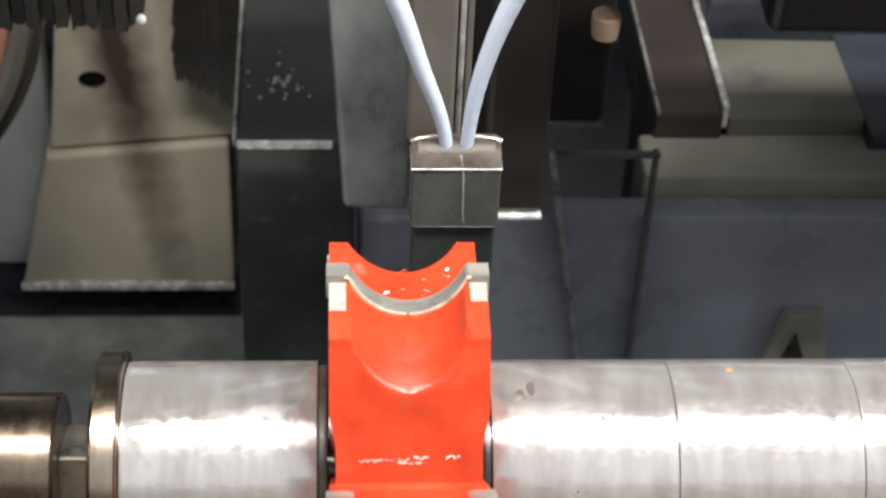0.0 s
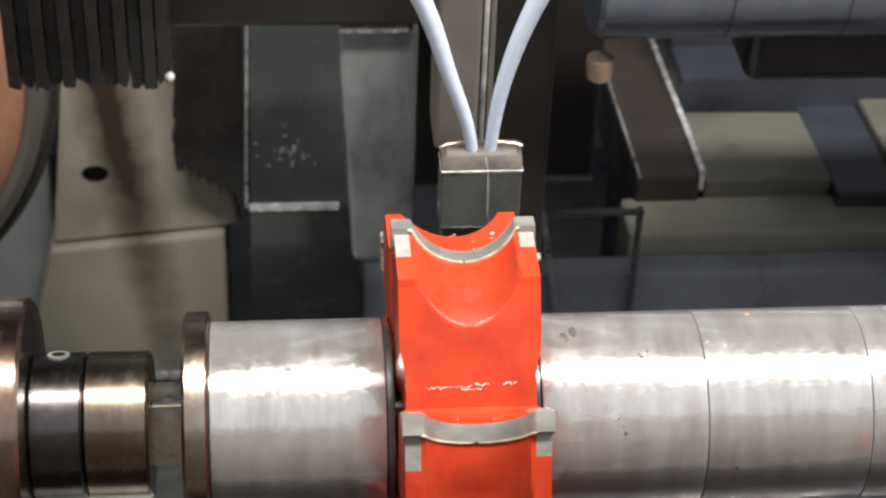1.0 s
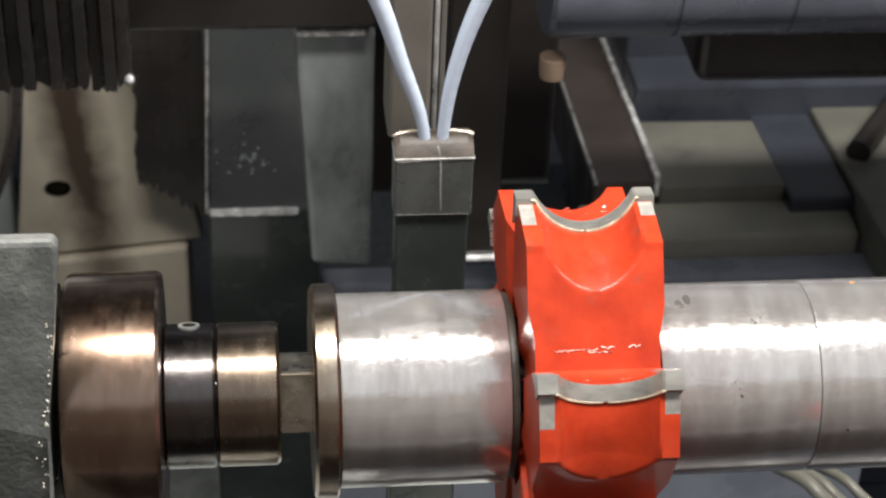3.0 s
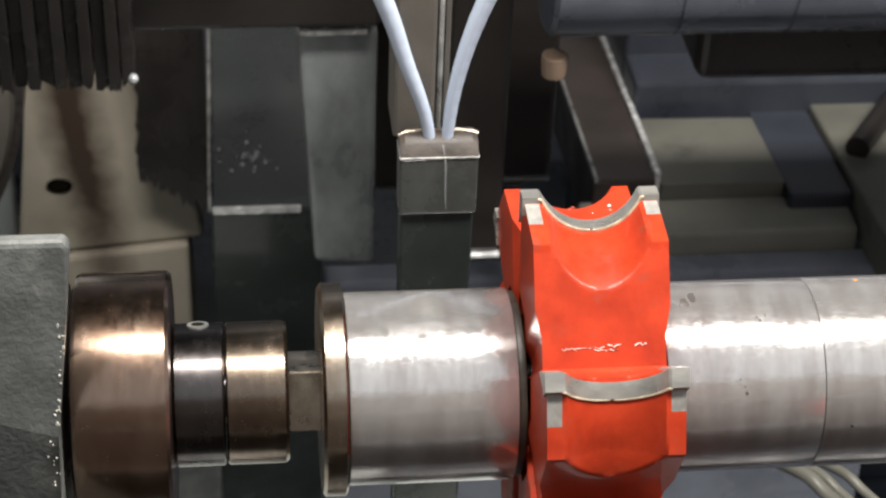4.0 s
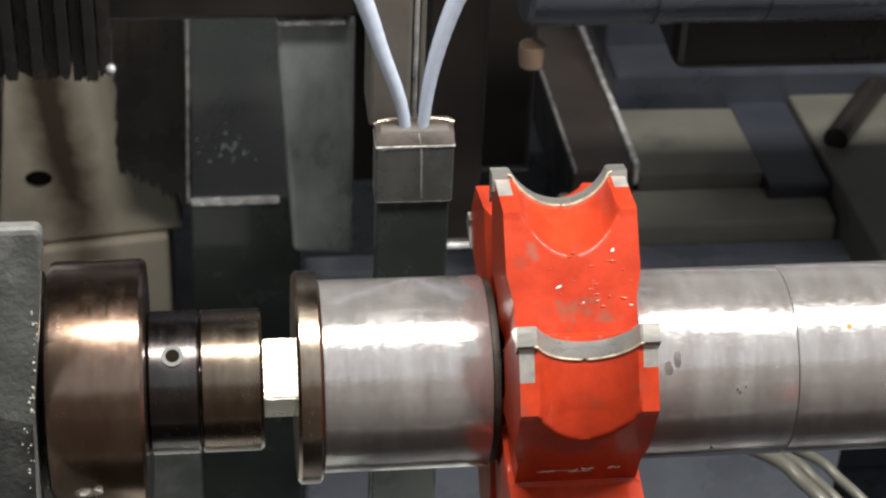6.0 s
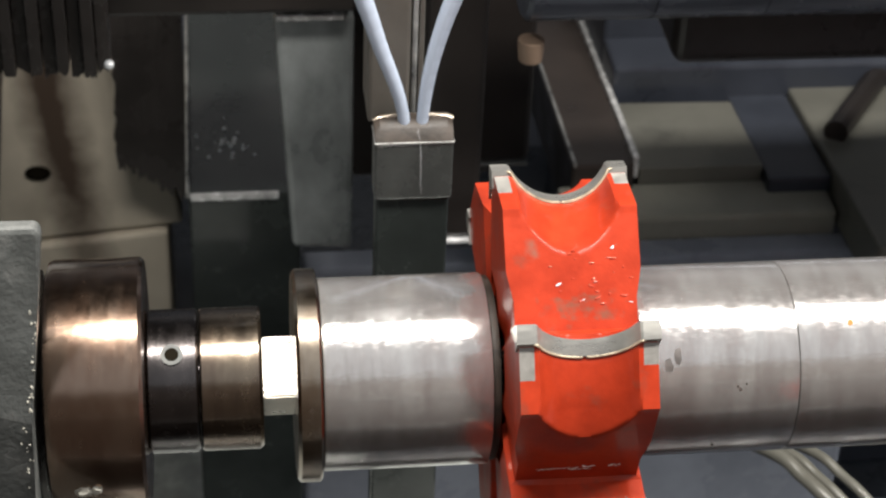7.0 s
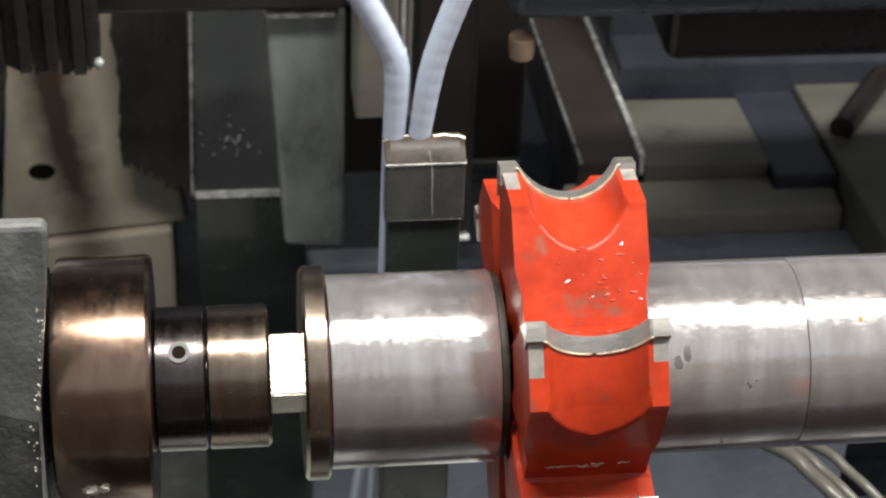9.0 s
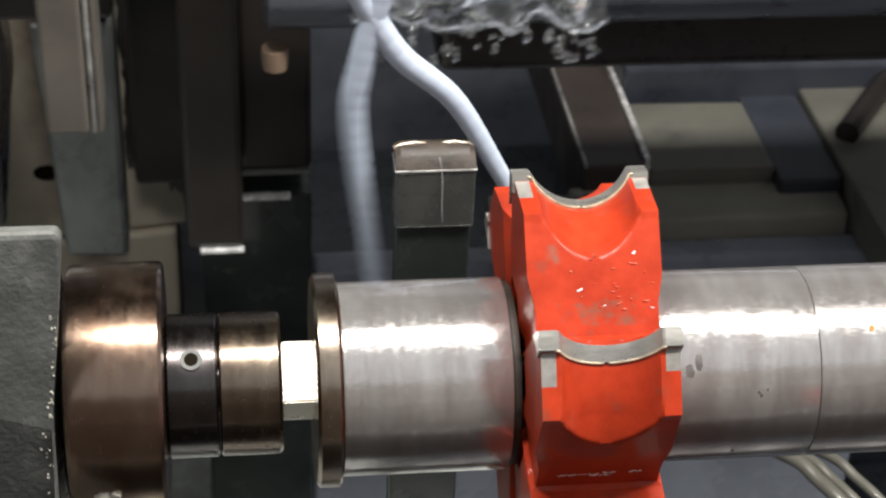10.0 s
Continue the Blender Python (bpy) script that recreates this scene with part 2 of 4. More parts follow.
def finish(name, bm, material, parent=None, label="", smooth=None):
    me = bpy.data.meshes.new(name)
    bmesh.ops.recalc_face_normals(bm, faces=bm.faces)
    bm.to_mesh(me)
    bm.free()
    for m in (material if isinstance(material, (list, tuple)) else [material]):
        me.materials.append(m)
    if smooth is not None:
        me.shade_smooth()
        me.set_sharp_from_angle(angle=radians(smooth))
    ob = new(name, me)
    if parent:
        ob.parent = parent
    if label:
        tagged(ob, label)
    return ob


part = finish


def thing(name, label, category, at=(0, 0, 0), group="", kind=""):
    ob = new(name)
    ob.empty_display_size = 0.01
    ob.location = at
    return tagged(ob, label, category, group, kind)


def box(x0, x1, y0, y1, z0, z1, bevel=0.002, seg=2, bm=None):
    b = bmesh.new()
    bmesh.ops.create_cube(b, size=1)
    for v in b.verts:
        v.co = Vector(((x0, x1)[v.co.x > 0], (y0, y1)[v.co.y > 0], (z0, z1)[v.co.z > 0]))
    if bevel:
        bmesh.ops.bevel(b, geom=b.edges[:], offset=bevel, segments=seg, affect="EDGES", profile=0.5)
    if bm is None:
        return b
    me = bpy.data.meshes.new("tmp")
    b.to_mesh(me)
    b.free()
    bm.from_mesh(me)
    bpy.data.meshes.remove(me)
    return bm


def lathe(profile, n=72, wobble=0.0):
    """A solid turned round the x axis; profile: (x, r) from end to end."""
    bm = bmesh.new()
    rings = []
    for x, r in profile:
        rings.append([bm.verts.new((x, r * math.cos(2 * math.pi * k / n), r * math.sin(2 * math.pi * k / n))) for k in range(n)])
    for a, b in zip(rings, rings[1:]):
        for k in range(n):
            bm.faces.new((a[k], a[(k + 1) % n], b[(k + 1) % n], b[k]))
    bm.faces.new(rings[0])
    bm.faces.new(rings[-1])
    return bm


def ring_profile(x0, x1, r, c=0.0006):
    return [(x0, r - c), (x0 + c * 0.3, r - c * 0.3), (x0 + c, r), (x1 - c, r), (x1 - c * 0.3, r - c * 0.3), (x1, r - c)]


def tube(points, radii, n=14, squash=1.0, bm=None):
    """A bent tube through points with a radius at each."""
    bm = bm or bmesh.new()
    pts = [Vector(p) for p in points]
    rings = []
    side = Vector((1, 0, 0))
    for i, p in enumerate(pts):
        d = (pts[min(i + 1, len(pts) - 1)] - pts[max(i - 1, 0)]).normalized()
        u = (side - d * side.dot(d)).normalized()
        w = d.cross(u)
        r = radii[i] if isinstance(radii, (list, tuple)) else radii
        rings.append([bm.verts.new(p + u * (r * math.cos(2 * math.pi * k / n)) + w * (r * squash * math.sin(2 * math.pi * k / n))) for k in range(n)])
    for a, b in zip(rings, rings[1:]):
        for k in range(n):
            bm.faces.new((a[k], a[(k + 1) % n], b[(k + 1) % n], b[k]))
    bm.faces.new(rings[0])
    bm.faces.new(rings[-1])
    return bm


def spline(points, n):
    """Points along a smooth curve through the given ones."""
    p = [Vector(q) for q in points]
    p = [p[0] * 2 - p[1]] + p + [p[-1] * 2 - p[-2]]
    out = []
    for i in range(1, len(p) - 2):
        for k in range(n):
            t = k / n
            a, b, c, d = p[i - 1:i + 3]
            out.append(0.5 * (2 * b + (c - a) * t + (2 * a - 5 * b + 4 * c - d) * t * t + (3 * b - a - 3 * c + d) * t ** 3))
    return out + [p[-2]]


def poly_prism(points, y0, y1, bevel=0.001):
    """A flat plate cut to an outline in x and z, from y0 to y1."""
    bm = bmesh.new()
    lo = [bm.verts.new((x, y0, z)) for x, z in points]
    hi = [bm.verts.new((x, y1, z)) for x, z in points]
    k = len(points)
    bm.faces.new(lo)
    bm.faces.new(hi)
    for i in range(k):
        bm.faces.new((lo[i], lo[(i + 1) % k], hi[(i + 1) % k], hi[i]))
    if bevel:
        bmesh.ops.bevel(bm, geom=bm.edges[:], offset=bevel, segments=2, affect="EDGES", profile=0.5)
    return bm


def flat_prism(points, z0, z1, bevel=0.001):
    """A slab cut to an outline in x and y, from z0 to z1."""
    bm = poly_prism(points, z0, z1, bevel)
    for v in bm.verts:
        v.co = Vector((v.co.x, v.co.z, v.co.y))
    return bm


# ---- the setting ----


def setting():
    def solid(name, bm, m, label, category):
        return tagged(finish(name, bm, m), label, category, kind="structure")

    solid("floor", box(-3, 3, -3.4, 1.6, -0.05, 0.0, 0), CONCRETE, "grey concrete workshop floor under the grinding machine", "floor")
    solid("wall_back", box(-1.2, 1.2, 1.05, 1.10, 0.0, 2.2, 0), NAVY, "dark blue sheet back of the machine housing", "wall")
    solid("wall_front", box(-3.0, 3.0, -3.40, -3.34, 0.0, 3.0, 0), mat("brown_hall_wall", (0.27, 0.225, 0.19), 0.8, 0, 0.15, 2, 40, 0.2), "brown plastered wall of the workshop facing the machine", "wall")
    solid("wall_left", box(-1.0, -0.95, -0.9, 1.05, 0.0, 2.2, 0), GREYWALL, "blue-grey sheet side of the machine housing", "wall")
    solid("wall_right", box(0.95, 1.0, 0.45, 1.05, 0.0, 2.2, 0), NAVY, "dark blue sheet side of the machine housing", "wall")
    solid("ceiling", box(-1.2, 1.2, 0.12, 1.10, 2.2, 2.24, 0), BLACK, "black sheet roof of the machine housing", "ceiling")
    solid("front_panel", box(-0.95, 0.95, -0.33, -0.30, 0.0, AX - 0.14, 0.004), BROWNBAR, "dark brown front panel of the machine before the arbor", "panel")
    rail_paint = mat("brown_grey_rail_paint", (0.125, 0.105, 0.095), 0.4, 0, 0.2, 12, 200, 0.15)
    solid("front_rail", box(-0.95, 0.95, -0.33, -0.29, AX - 0.136, AX + 0.06, 0.004), rail_paint, "brown-grey painted rail along the front of the machine", "rail")
    solid("splash_guard", box(-0.95, 0.95, -0.325, -0.310, AX + 0.064, AX + 0.20, 0.003), rail_paint, "brown-grey painted splash guard on the front rail", "guard")
    # unseen bright strips, added to reflect as thin lines in the sleeves
    for low in (-0.1375, 0.0605, 0.2005):
        solid("reflected_strip", box(-0.95, 0.95, -0.312, -0.286 if low < 0.1 else -0.306, AX + low, AX + low + 0.0035, 0.001), PALEEDGE, "unseen bright strip added on the front for lines reflected in the sleeves", "edge strip")
    # out-of-view sheet, added to keep lamp light off the guard and bellows
    solid("unseen_shade_sheet", box(-0.62, -0.135, 0.20, 0.34, AX + 0.06, AX + 0.075, 0.003), BLACK, "unseen black sheet added to shade the left end of the machine", "cover")
    # out of view; added so the right sleeve reflects some red
    solid("unseen_red_strip", box(0.245, 0.70, -0.2898, -0.282, AX - 0.085, AX + 0.022, 0.004), RED, "unseen red strip added on the front rail for the sleeve's red reflection", "cover")
    solid("rear_shelf", box(-0.50, -0.123, 0.31, 0.69, AX - 0.625, AX - 0.605, 0.003), LOWCAST, "wet green-grey shelf below the casting", "shelf")
    # coolant tray under everything
    solid("coolant_tray", box(-0.95, 0.95, -0.29, 1.05, AX - 0.66, AX - 0.62, 0.004), PITPAINT, "oily blue-black coolant tray under the arbor", "tray")


setting()


def static_machine():
    # beige casting with a bolt hole at the back
    cast = thing("machine_casting", "beige painted machine casting with a dark brown band, stains and a bolt hole", "casting", (0, 0, AX))
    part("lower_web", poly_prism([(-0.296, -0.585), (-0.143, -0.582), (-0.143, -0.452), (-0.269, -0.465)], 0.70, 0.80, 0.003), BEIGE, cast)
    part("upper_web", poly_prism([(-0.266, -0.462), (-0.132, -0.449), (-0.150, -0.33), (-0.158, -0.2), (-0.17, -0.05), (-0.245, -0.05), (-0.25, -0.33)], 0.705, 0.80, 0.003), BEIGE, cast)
    hole = lathe([(0, 0.0092), (0.0, 0.0070), (0.01, 0.0070)], 28)
    for v in hole.verts:
        v.co = Vector((v.co.y - 0.232, 0.7035 + v.co.x, v.co.z * 0.68 - 0.400))
    part("bolt_hole", hole, HOLE, cast, "dark bolt hole")
    part("bottom_lip", box(-0.297, -0.143, 0.695, 0.7, -0.586, -0.580, 0.001), PALEEDGE, cast, "lower lip with brightness put into its pale colour")
    side = tagged(finish("side_sheet", box(-0.50, -0.27, 0.74, 0.76, AX - 0.6, AX + 0.2, 0.002), GREYWALL), "blue-grey sheet metal panel beside the casting", "panel")
    # black ragged brush seal
    random.seed(4)
    brush = thing("brush_seal", "black ragged brush seal before the casting", "brush", (0, 0, AX))
    for i in range(11):
        x0 = -0.173 + i * 0.0043
        end = -0.372 - 0.0031 * i
        hem = [(x0 + 0.0047 * k / 4, end + random.uniform(-0.006, 0.004)) for k in range(5)]
        rise = []
        if i == 0:
            rise = [(x0 + random.uniform(-0.0016, 0.0012) + 0.0015 * math.sin(k * 0.35), -0.20 - 0.005 * k) for k in range(33)]
        part("bristle_clump", poly_prism(rise + hem + [(x0 + 0.0047, -0.20)] + ([] if i == 0 else [(x0, -0.20)]), 0.670 + 0.0012 * (i % 3), 0.689, 0), BLACK, brush)
    # black box with wet top
    bx = thing("black_slide_box", "glossy black machine slide with worn edges and water beads", "machine slide", (0, 0, AX))
    part("body", box(-0.1208, -0.060, 0.418, 0.80, -0.62, -0.2245, 0.0015), BLACKGREEN, bx)
    part("front_edge", box(-0.1200, -0.0715, 0.4165, 0.4192, -0.2272, -0.2222, 0.0012), PALEEDGE, bx, "front edge with wet brightness put into its colour")
    part("side_edge", box(-0.1222, -0.1200, 0.4192, 0.80, -0.2272, -0.2228, 0.0008), EDGE, bx, "worn bright side edge")
    # beads coloured white to stand in for their glints
    for k in range(26):
        x, y = random.gauss(-0.100, 0.009), random.gauss(0.468, 0.008)
        x = min(-0.078, max(-0.118, x))
        b = bmesh.new()
        bmesh.ops.create_icosphere(b, subdivisions=2, radius=random.uniform(0.0004, 0.0012))
        for v in b.verts:
            v.co = Vector((v.co.x * 1.2 + x, v.co.y * 1.5 + y, v.co.z * 0.9 - 0.2242))
        part("water_bead", b, GLINTDOT, bx, smooth=80)
    # the bed on the right: bar, tray, sill
    bed = thing("machine_bed", "dark painted machine bed with sloping tray and worn rail edge", "machine bed", (0, 0, AX))
    slope = -math.tan(radians(5.2))

    def sloped(bm, y0=0.5, z0=-0.273):
        for v in bm.verts:
            v.co.z += z0 + (v.co.y - y0) * slope
        return bm

    part("bar", sloped(flat_prism([(0.108, 0.50), (0.1465, 0.50), (0.1465, 0.80), (0.108, 0.80)], -0.04, 0.004, 0.002)), BROWNBAR, bed)
    part("bar_rib", sloped(box(0.1085, 0.1105, 0.50, 0.80, 0.003, 0.0065, 0.0006)), EDGE, bed, "worn bright rib")
    part("rail_edge", sloped(box(0.1467, 0.1505, 0.506, 0.80, -0.01, 0.006, 0.001)), PALEEDGE, bed, "worn bright rail edge")
    part("tray_floor", sloped(flat_prism([(0.151, 0.505), (0.228, 0.505), (0.228, 0.590), (0.151, 0.592)], -0.03, -0.002, 0.001)), TRAY, bed, "pale olive wet tray floor")
    part("tray_back", box(0.151, 0.40, 0.60, 0.64, -0.62, -0.262, 0.003), DARKNAVY, bed)
    part("tray_upstand", box(0.151, 0.40, 0.64, 0.80, -0.62, -0.24, 0.003), DARKNAVY, bed)
    part("cross_bar", sloped(flat_prism([(0.2285, 0.49), (0.2683, 0.49), (0.2683, 0.66), (0.2285, 0.66)], -0.03, -0.004, 0.002)), DARKNAVY, bed)
    part("far_plate", sloped(flat_prism([(0.2688, 0.40), (0.46, 0.40), (0.46, 0.616), (0.2688, 0.616)], -0.03, 0.001, 0.002)), TRAY, bed, "pale olive plate")
    part("far_strut", sloped(tube([(0.375, 0.672, 0.007), (0.279, 0.528, 0.007)], 0.0080, 10)), HEADBLACK, bed)
    part("sill", box(0.10, 0.267, 0.468, 0.505, -0.62, -0.286, 0.003), SILL, bed)
    part("apron", box(-0.058, 0.292, 0.448, 0.467, -0.62, -0.3, 0.003), APRON, bed, "dark blue-grey wet apron")
    lean = box(-0.0017, 0.0017, 0.443, 0.4475, -0.42, -0.25, 0.001)
    for v in lean.verts:
        v.co.x += 0.0438 + (-0.25 - v.co.z) * 0.165
    part("apron_bracket", lean, EDGE, bed)
    part("apron_bracket", box(0.046, 0.102, 0.443, 0.4475, -0.2545, -0.2515, 0.0008), PLATE, bed)
    gus = poly_prism([(0.176, -0.405), (0.186, -0.366), (0.208, -0.366), (0.214, -0.405)], 0.438, 0.4475, 0.001)
    part("gusset", gus, SILL, bed, "small pale gusset plate")
    part("gusset_opening", poly_prism([(0.187, -0.398), (0.193, -0.378), (0.200, -0.398)], 0.4365, 0.4379, 0), BLACK, bed)
    part("apron_bracket", box(0.098, 0.1015, 0.443, 0.4475, -0.42, -0.25, 0.001), PLATE, bed)
    low = thing("lower_casting", "dark green-grey wet casting under the arbor", "casting", (0, 0, AX))
    part("body", box(-0.40, -0.085, -0.14, 0.30, -0.62, -0.34, 0.006), LOWCAST, low)
    part("foot", box(-0.084, -0.05, 0.04, 0.16, -0.62, -0.26, 0.005), LOWCAST, low)
    part("bolt_head", lathe_z(-0.033, 0.075, -0.215, 0.009, 0.012), EDGE, low, "wet steel bolt head")
    part("crossbar", box(-0.049, 0.02, 0.03, 0.14, -0.62, -0.215, 0.005), LOWCAST, low)


def lathe_z(x, y, z, r, h):
    b = lathe([(0, r * 0.8), (0.001, r), (h - 0.002, r), (h, r * 0.8)], 24)
    for v in b.verts:
        v.co = Vector((x + v.co.y, y + v.co.z, z + v.co.x))
    return b


static_machine()


def hoses():
    for k in range(3):
        o = 0.006 + (0.0, 0.006, 0.016)[k]
        p = spline([(0.094 + o, 0.150, -0.165), (0.1145 + o, 0.114, -0.150), (0.1225 + o, 0.100, -0.150), (0.1320 + o, 0.084, -0.153), (0.155 + o, 0.060, -0.175), (0.19 + o, 0.045, -0.25)], 10)
        p = [q + Vector((0, 0, AX)) for q in p]
        h = tagged(finish("coolant_hose", tube(p, 0.0022 if k else 0.0030, 12), HOSE, smooth=60), "pale grey bent hose lying in the tray below the arbor", "hose", "hoses below the arbor")
    tagged(finish("hose_bracket", box(0.06, 0.40, 0.05, 0.20, AX - 0.62, AX - 0.26, 0.006), PITPAINT), "dark blue block under the hoses", "block")


hoses()

# ---- carriage: headstock, arbor, cutter ----


def headstock():
    h = thing("headstock", "grey cast headstock plate with a browned steel bearing flange", "headstock", (0, 0, AX))
    plate = poly_prism([(-0.36, -0.339), (-0.1575, -0.339), (-0.1575, -0.06), (-0.1575, 0.02), (-0.1533, 0.055), (-0.1510, 0.0755), (-0.1525, 0.0775), (-0.36, 0.0785)], -0.040, -0.020, 0.0015)
    for v in plate.verts:
        if v.co.z < 0.02:
            v.co.y -= min(0.02 - v.co.z, 0.08) * 0.5
        elif v.co.y < -0.03:
            v.co.y += (v.co.z - 0.02) * 0.26
    p = part("plate", plate, PLATE, h)
    random.seed(7)
    for k in range(44):
        b = bmesh.new()
        bmesh.ops.create_icosphere(b, subdivisions=1, radius=random.uniform(0.0002, 0.00065))
        for v in b.verts:
            v.co *= random.uniform(0.5, 1.5)
        z = random.uniform(-0.03, 0.055)
        dx, tall = abs(random.gauss(0, 0.0012)), random.uniform(0.8, 2.0)
        for v in b.verts:
            v.co = Vector((v.co.x * 0.8 - 0.1575 + max(0, z - 0.02) * 0.115 - dx, v.co.y * 0.5 - 0.0400 - max(0, 0.02 - z) * 0.5 + max(0, z - 0.02) * 0.26, v.co.z * tall + z))
        part("paint_chip", b, PALE, p)
    f = part("flange", lathe([(-0.1555, 0.010), (-0.1555, 0.035), (-0.1545, 0.0380), (-0.153, 0.0386), (-0.1275, 0.0386), (-0.1264, 0.0377), (-0.1262, 0.029), (-0.1262, 0.010)], 96), BROWN, h, "browned steel flange", smooth=35)
    for ang, x, s in ((-14, -0.1448, 1.0), (-13, -0.1412, 0.8), (-24, -0.143, 0.5), (-26, -0.139, 0.6)):
        b = bmesh.new()
        bmesh.ops.create_icosphere(b, subdivisions=2, radius=0.0021 * s)
        for v in b.verts:
            v.co *= random.uniform(0.75, 1.25)
            v.co.z *= 0.6
            v.co = Vector((v.co.x * 1.2 + x, -0.0387 * math.cos(radians(ang)) + v.co.z, 0.0387 * math.sin(radians(ang)) + v.co.y))
        part("metal_chip", b, PALE, f)
    part("bearing_cap", lathe([(-0.20, 0.02), (-0.20, 0.0358), (-0.1575, 0.0358), (-0.1570, 0.02)], 64), BLACK, h, smooth=35)
    return h


def arbor():
    a = thing("grinding_arbor", "steel arbor with ground spacing sleeves, collar and lock nuts", "arbor", (0, 0, AX))
    part("shaft", lathe([(-0.13, 0.009), (0.42, 0.009)], 48), DARKNUT, a, smooth=35)
    nut = part("lock_ring", lathe([(-0.1260, 0.012), (-0.1260, 0.0214), (-0.1253, 0.0221), (-0.1113, 0.0221), (-0.1106, 0.0214), (-0.1106, 0.012)], 80), DARKNUT, a, "blackened steel lock ring", smooth=35)
    # the set screw shows after the turn
    th = radians(112.5)
    c = Vector((-0.1183, -math.cos(th) * 0.0221, math.sin(th) * 0.0221))
    n = Vector((0, -math.cos(th), math.sin(th)))
    side = Vector((1, 0, 0))
    up = n.cross(side)

    def disc(r0, r1, lift):
        """A flat ring, or a flat disc with r1 = 0, on the lock ring."""
        b = bmesh.new()
        ks = range(28)

        def circle(r, h):
            return [b.verts.new(c + n * h + side * (r * math.cos(k * math.pi / 14)) + up * (r * math.sin(k * math.pi / 14))) for k in ks]

        o, w = circle(r0, lift), circle(r0 * 1.04, lift - 0.0012)
        if r1:
            i = circle(r1, lift)
        for k in ks:
            j = (k + 1) % 28
            b.faces.new((o[k], o[j], w[j], w[k]))
            if r1:
                b.faces.new((o[k], o[j], i[j], i[k]))
        if not r1:
            b.faces.new(o)
        return b

    part("set_screw", disc(0.0033, 0.0021, 0.0004), PLATE, nut, "small steel socket set screw")
    part("screw_socket", disc(0.0021, 0, 0.00038), HOLE, nut, "black hexagon socket")
    part("lock_nut", lathe([(-0.1102, 0.012), (-0.1102, 0.0213), (-0.1096, 0.0220), (-0.0925, 0.0220), (-0.0915, 0.0212), (-0.0913, 0.012)], 80), TANNUT, a, "straw-coloured tempered steel nut", smooth=35)
    # square neck
    bm = bmesh.new()
    v0 = [bm.verts.new((-0.0915, -0.0138 * math.cos(radians(65 + 90 * k)), 0.0138 * math.sin(radians(65 + 90 * k)))) for k in range(4)]
    v1 = [bm.verts.new((-0.0812, v.co.y, v.co.z)) for v in v0]
    bm.faces.new(v0)
    bm.faces.new(v1)
    for k in range(4):
        bm.faces.new((v0[k], v0[(k + 1) % 4], v1[(k + 1) % 4], v1[k]))
    bmesh.ops.bevel(bm, geom=bm.edges[:], offset=0.0006, segments=2, affect="EDGES")
    part("square_neck", bm, NECK, a, "bright steel square neck")
    part("collar", lathe([(-0.0816, 0.013), (-0.0816, 0.0318), (-0.0806, 0.0331), (-0.0748, 0.0331), (-0.0742, 0.0325), (-0.0740, 0.0302), (-0.0740, 0.013)], 96), COLLAR, a, "brown-tinted steel collar", smooth=35)
    xs = [(-0.0737, -0.0231), (0.0222, 0.0706), (0.0709, 0.1194), (0.1197, 0.26), (0.2603, 0.40)]
    for x0, x1 in xs:
        part("spacing_sleeve", lathe([(x0, 0.013)] + ring_profile(x0, x1, 0.0300, 0.00025) + [(x1, 0.013)], 120), SLEEVE, a, "bright ground steel sleeve with stains", smooth=35)
    def mark(name, x, elev, rx, ra, m, label):
        b = bmesh.new()
        rim = []
        for k in range(14):
            f = random.uniform(0.75, 1.2)
            e = radians(elev) + ra / 0.03 * math.sin(k * math.pi / 7) * f
            rim.append(b.verts.new((x + rx * math.cos(k * math.pi / 7) * f, -0.03004 * math.cos(e), 0.03004 * math.sin(e))))
        b.verts.new((x, -0.0301 * math.cos(radians(elev)), 0.0301 * math.sin(radians(elev))))
        b.verts.ensure_lookup_table()
        for k in range(14):
            b.faces.new((rim[k], rim[(k + 1) % 14], b.verts[14]))
        part(name, b, m, a, label)

    random.seed(5)
    mark("rust_spot", 0.0873, 109.3, 0.0009, 0.0009, RUST, "small orange rust spot")
    for x, elev, rx, ra in ((0.0461, 29, 0.0008, 0.001), (0.0455, 33, 0.0003, 0.0004), (0.0441, 37.3, 0.0004, 0.0005), (0.0448, 39, 0.0003, 0.0003), (0.0430, 36, 0.0003, 0.0003), (0.0514, 74.6, 0.0006, 0.0007), (0.0540, 76, 0.0004, 0.0005), (0.0300, 88.5, 0.0014, 0.0020), (0.0795, 5.3, 0.0007, 0.0007), (0.0331, 93.6, 0.0012, 0.0026), (0.0521, 72.8, 0.0008, 0.0008)):
        if ra > 0.0015:
            mark("water_stain", x, elev, rx, ra, STAIN, "faint grey water stain")
        else:
            mark("pit", x, elev, rx * 0.7, ra * 0.7, PIT, "small dark pit")
    part("spacer_ring", lathe([(-0.0229, 0.013)] + ring_profile(-0.0229, -0.0205, 0.0288, 0.0004) + [(-0.0205, 0.013)], 96), CAPFACE, a, smooth=35)
    part("spacer_ring", lathe([(0.0195, 0.013)] + ring_profile(0.0195, 0.0220, 0.0292, 0.0004) + [(0.0220, 0.013)], 96), DARKNUT, a, smooth=35)
    return a


TIP_R, TIP_W = 0.0652, 0.0207
PHI = 102.4


def groove(x):
    """Depth of the round hollow below the tips at x."""
    return max(0.0, math.sqrt(max(0.0, 0.01675 ** 2 - x * x)) - 0.00745)


def hook(x):
    """Degrees by which the hollow edge lags behind the tips at x."""
    return math.degrees(groove(x) * 0.36 / 0.060)


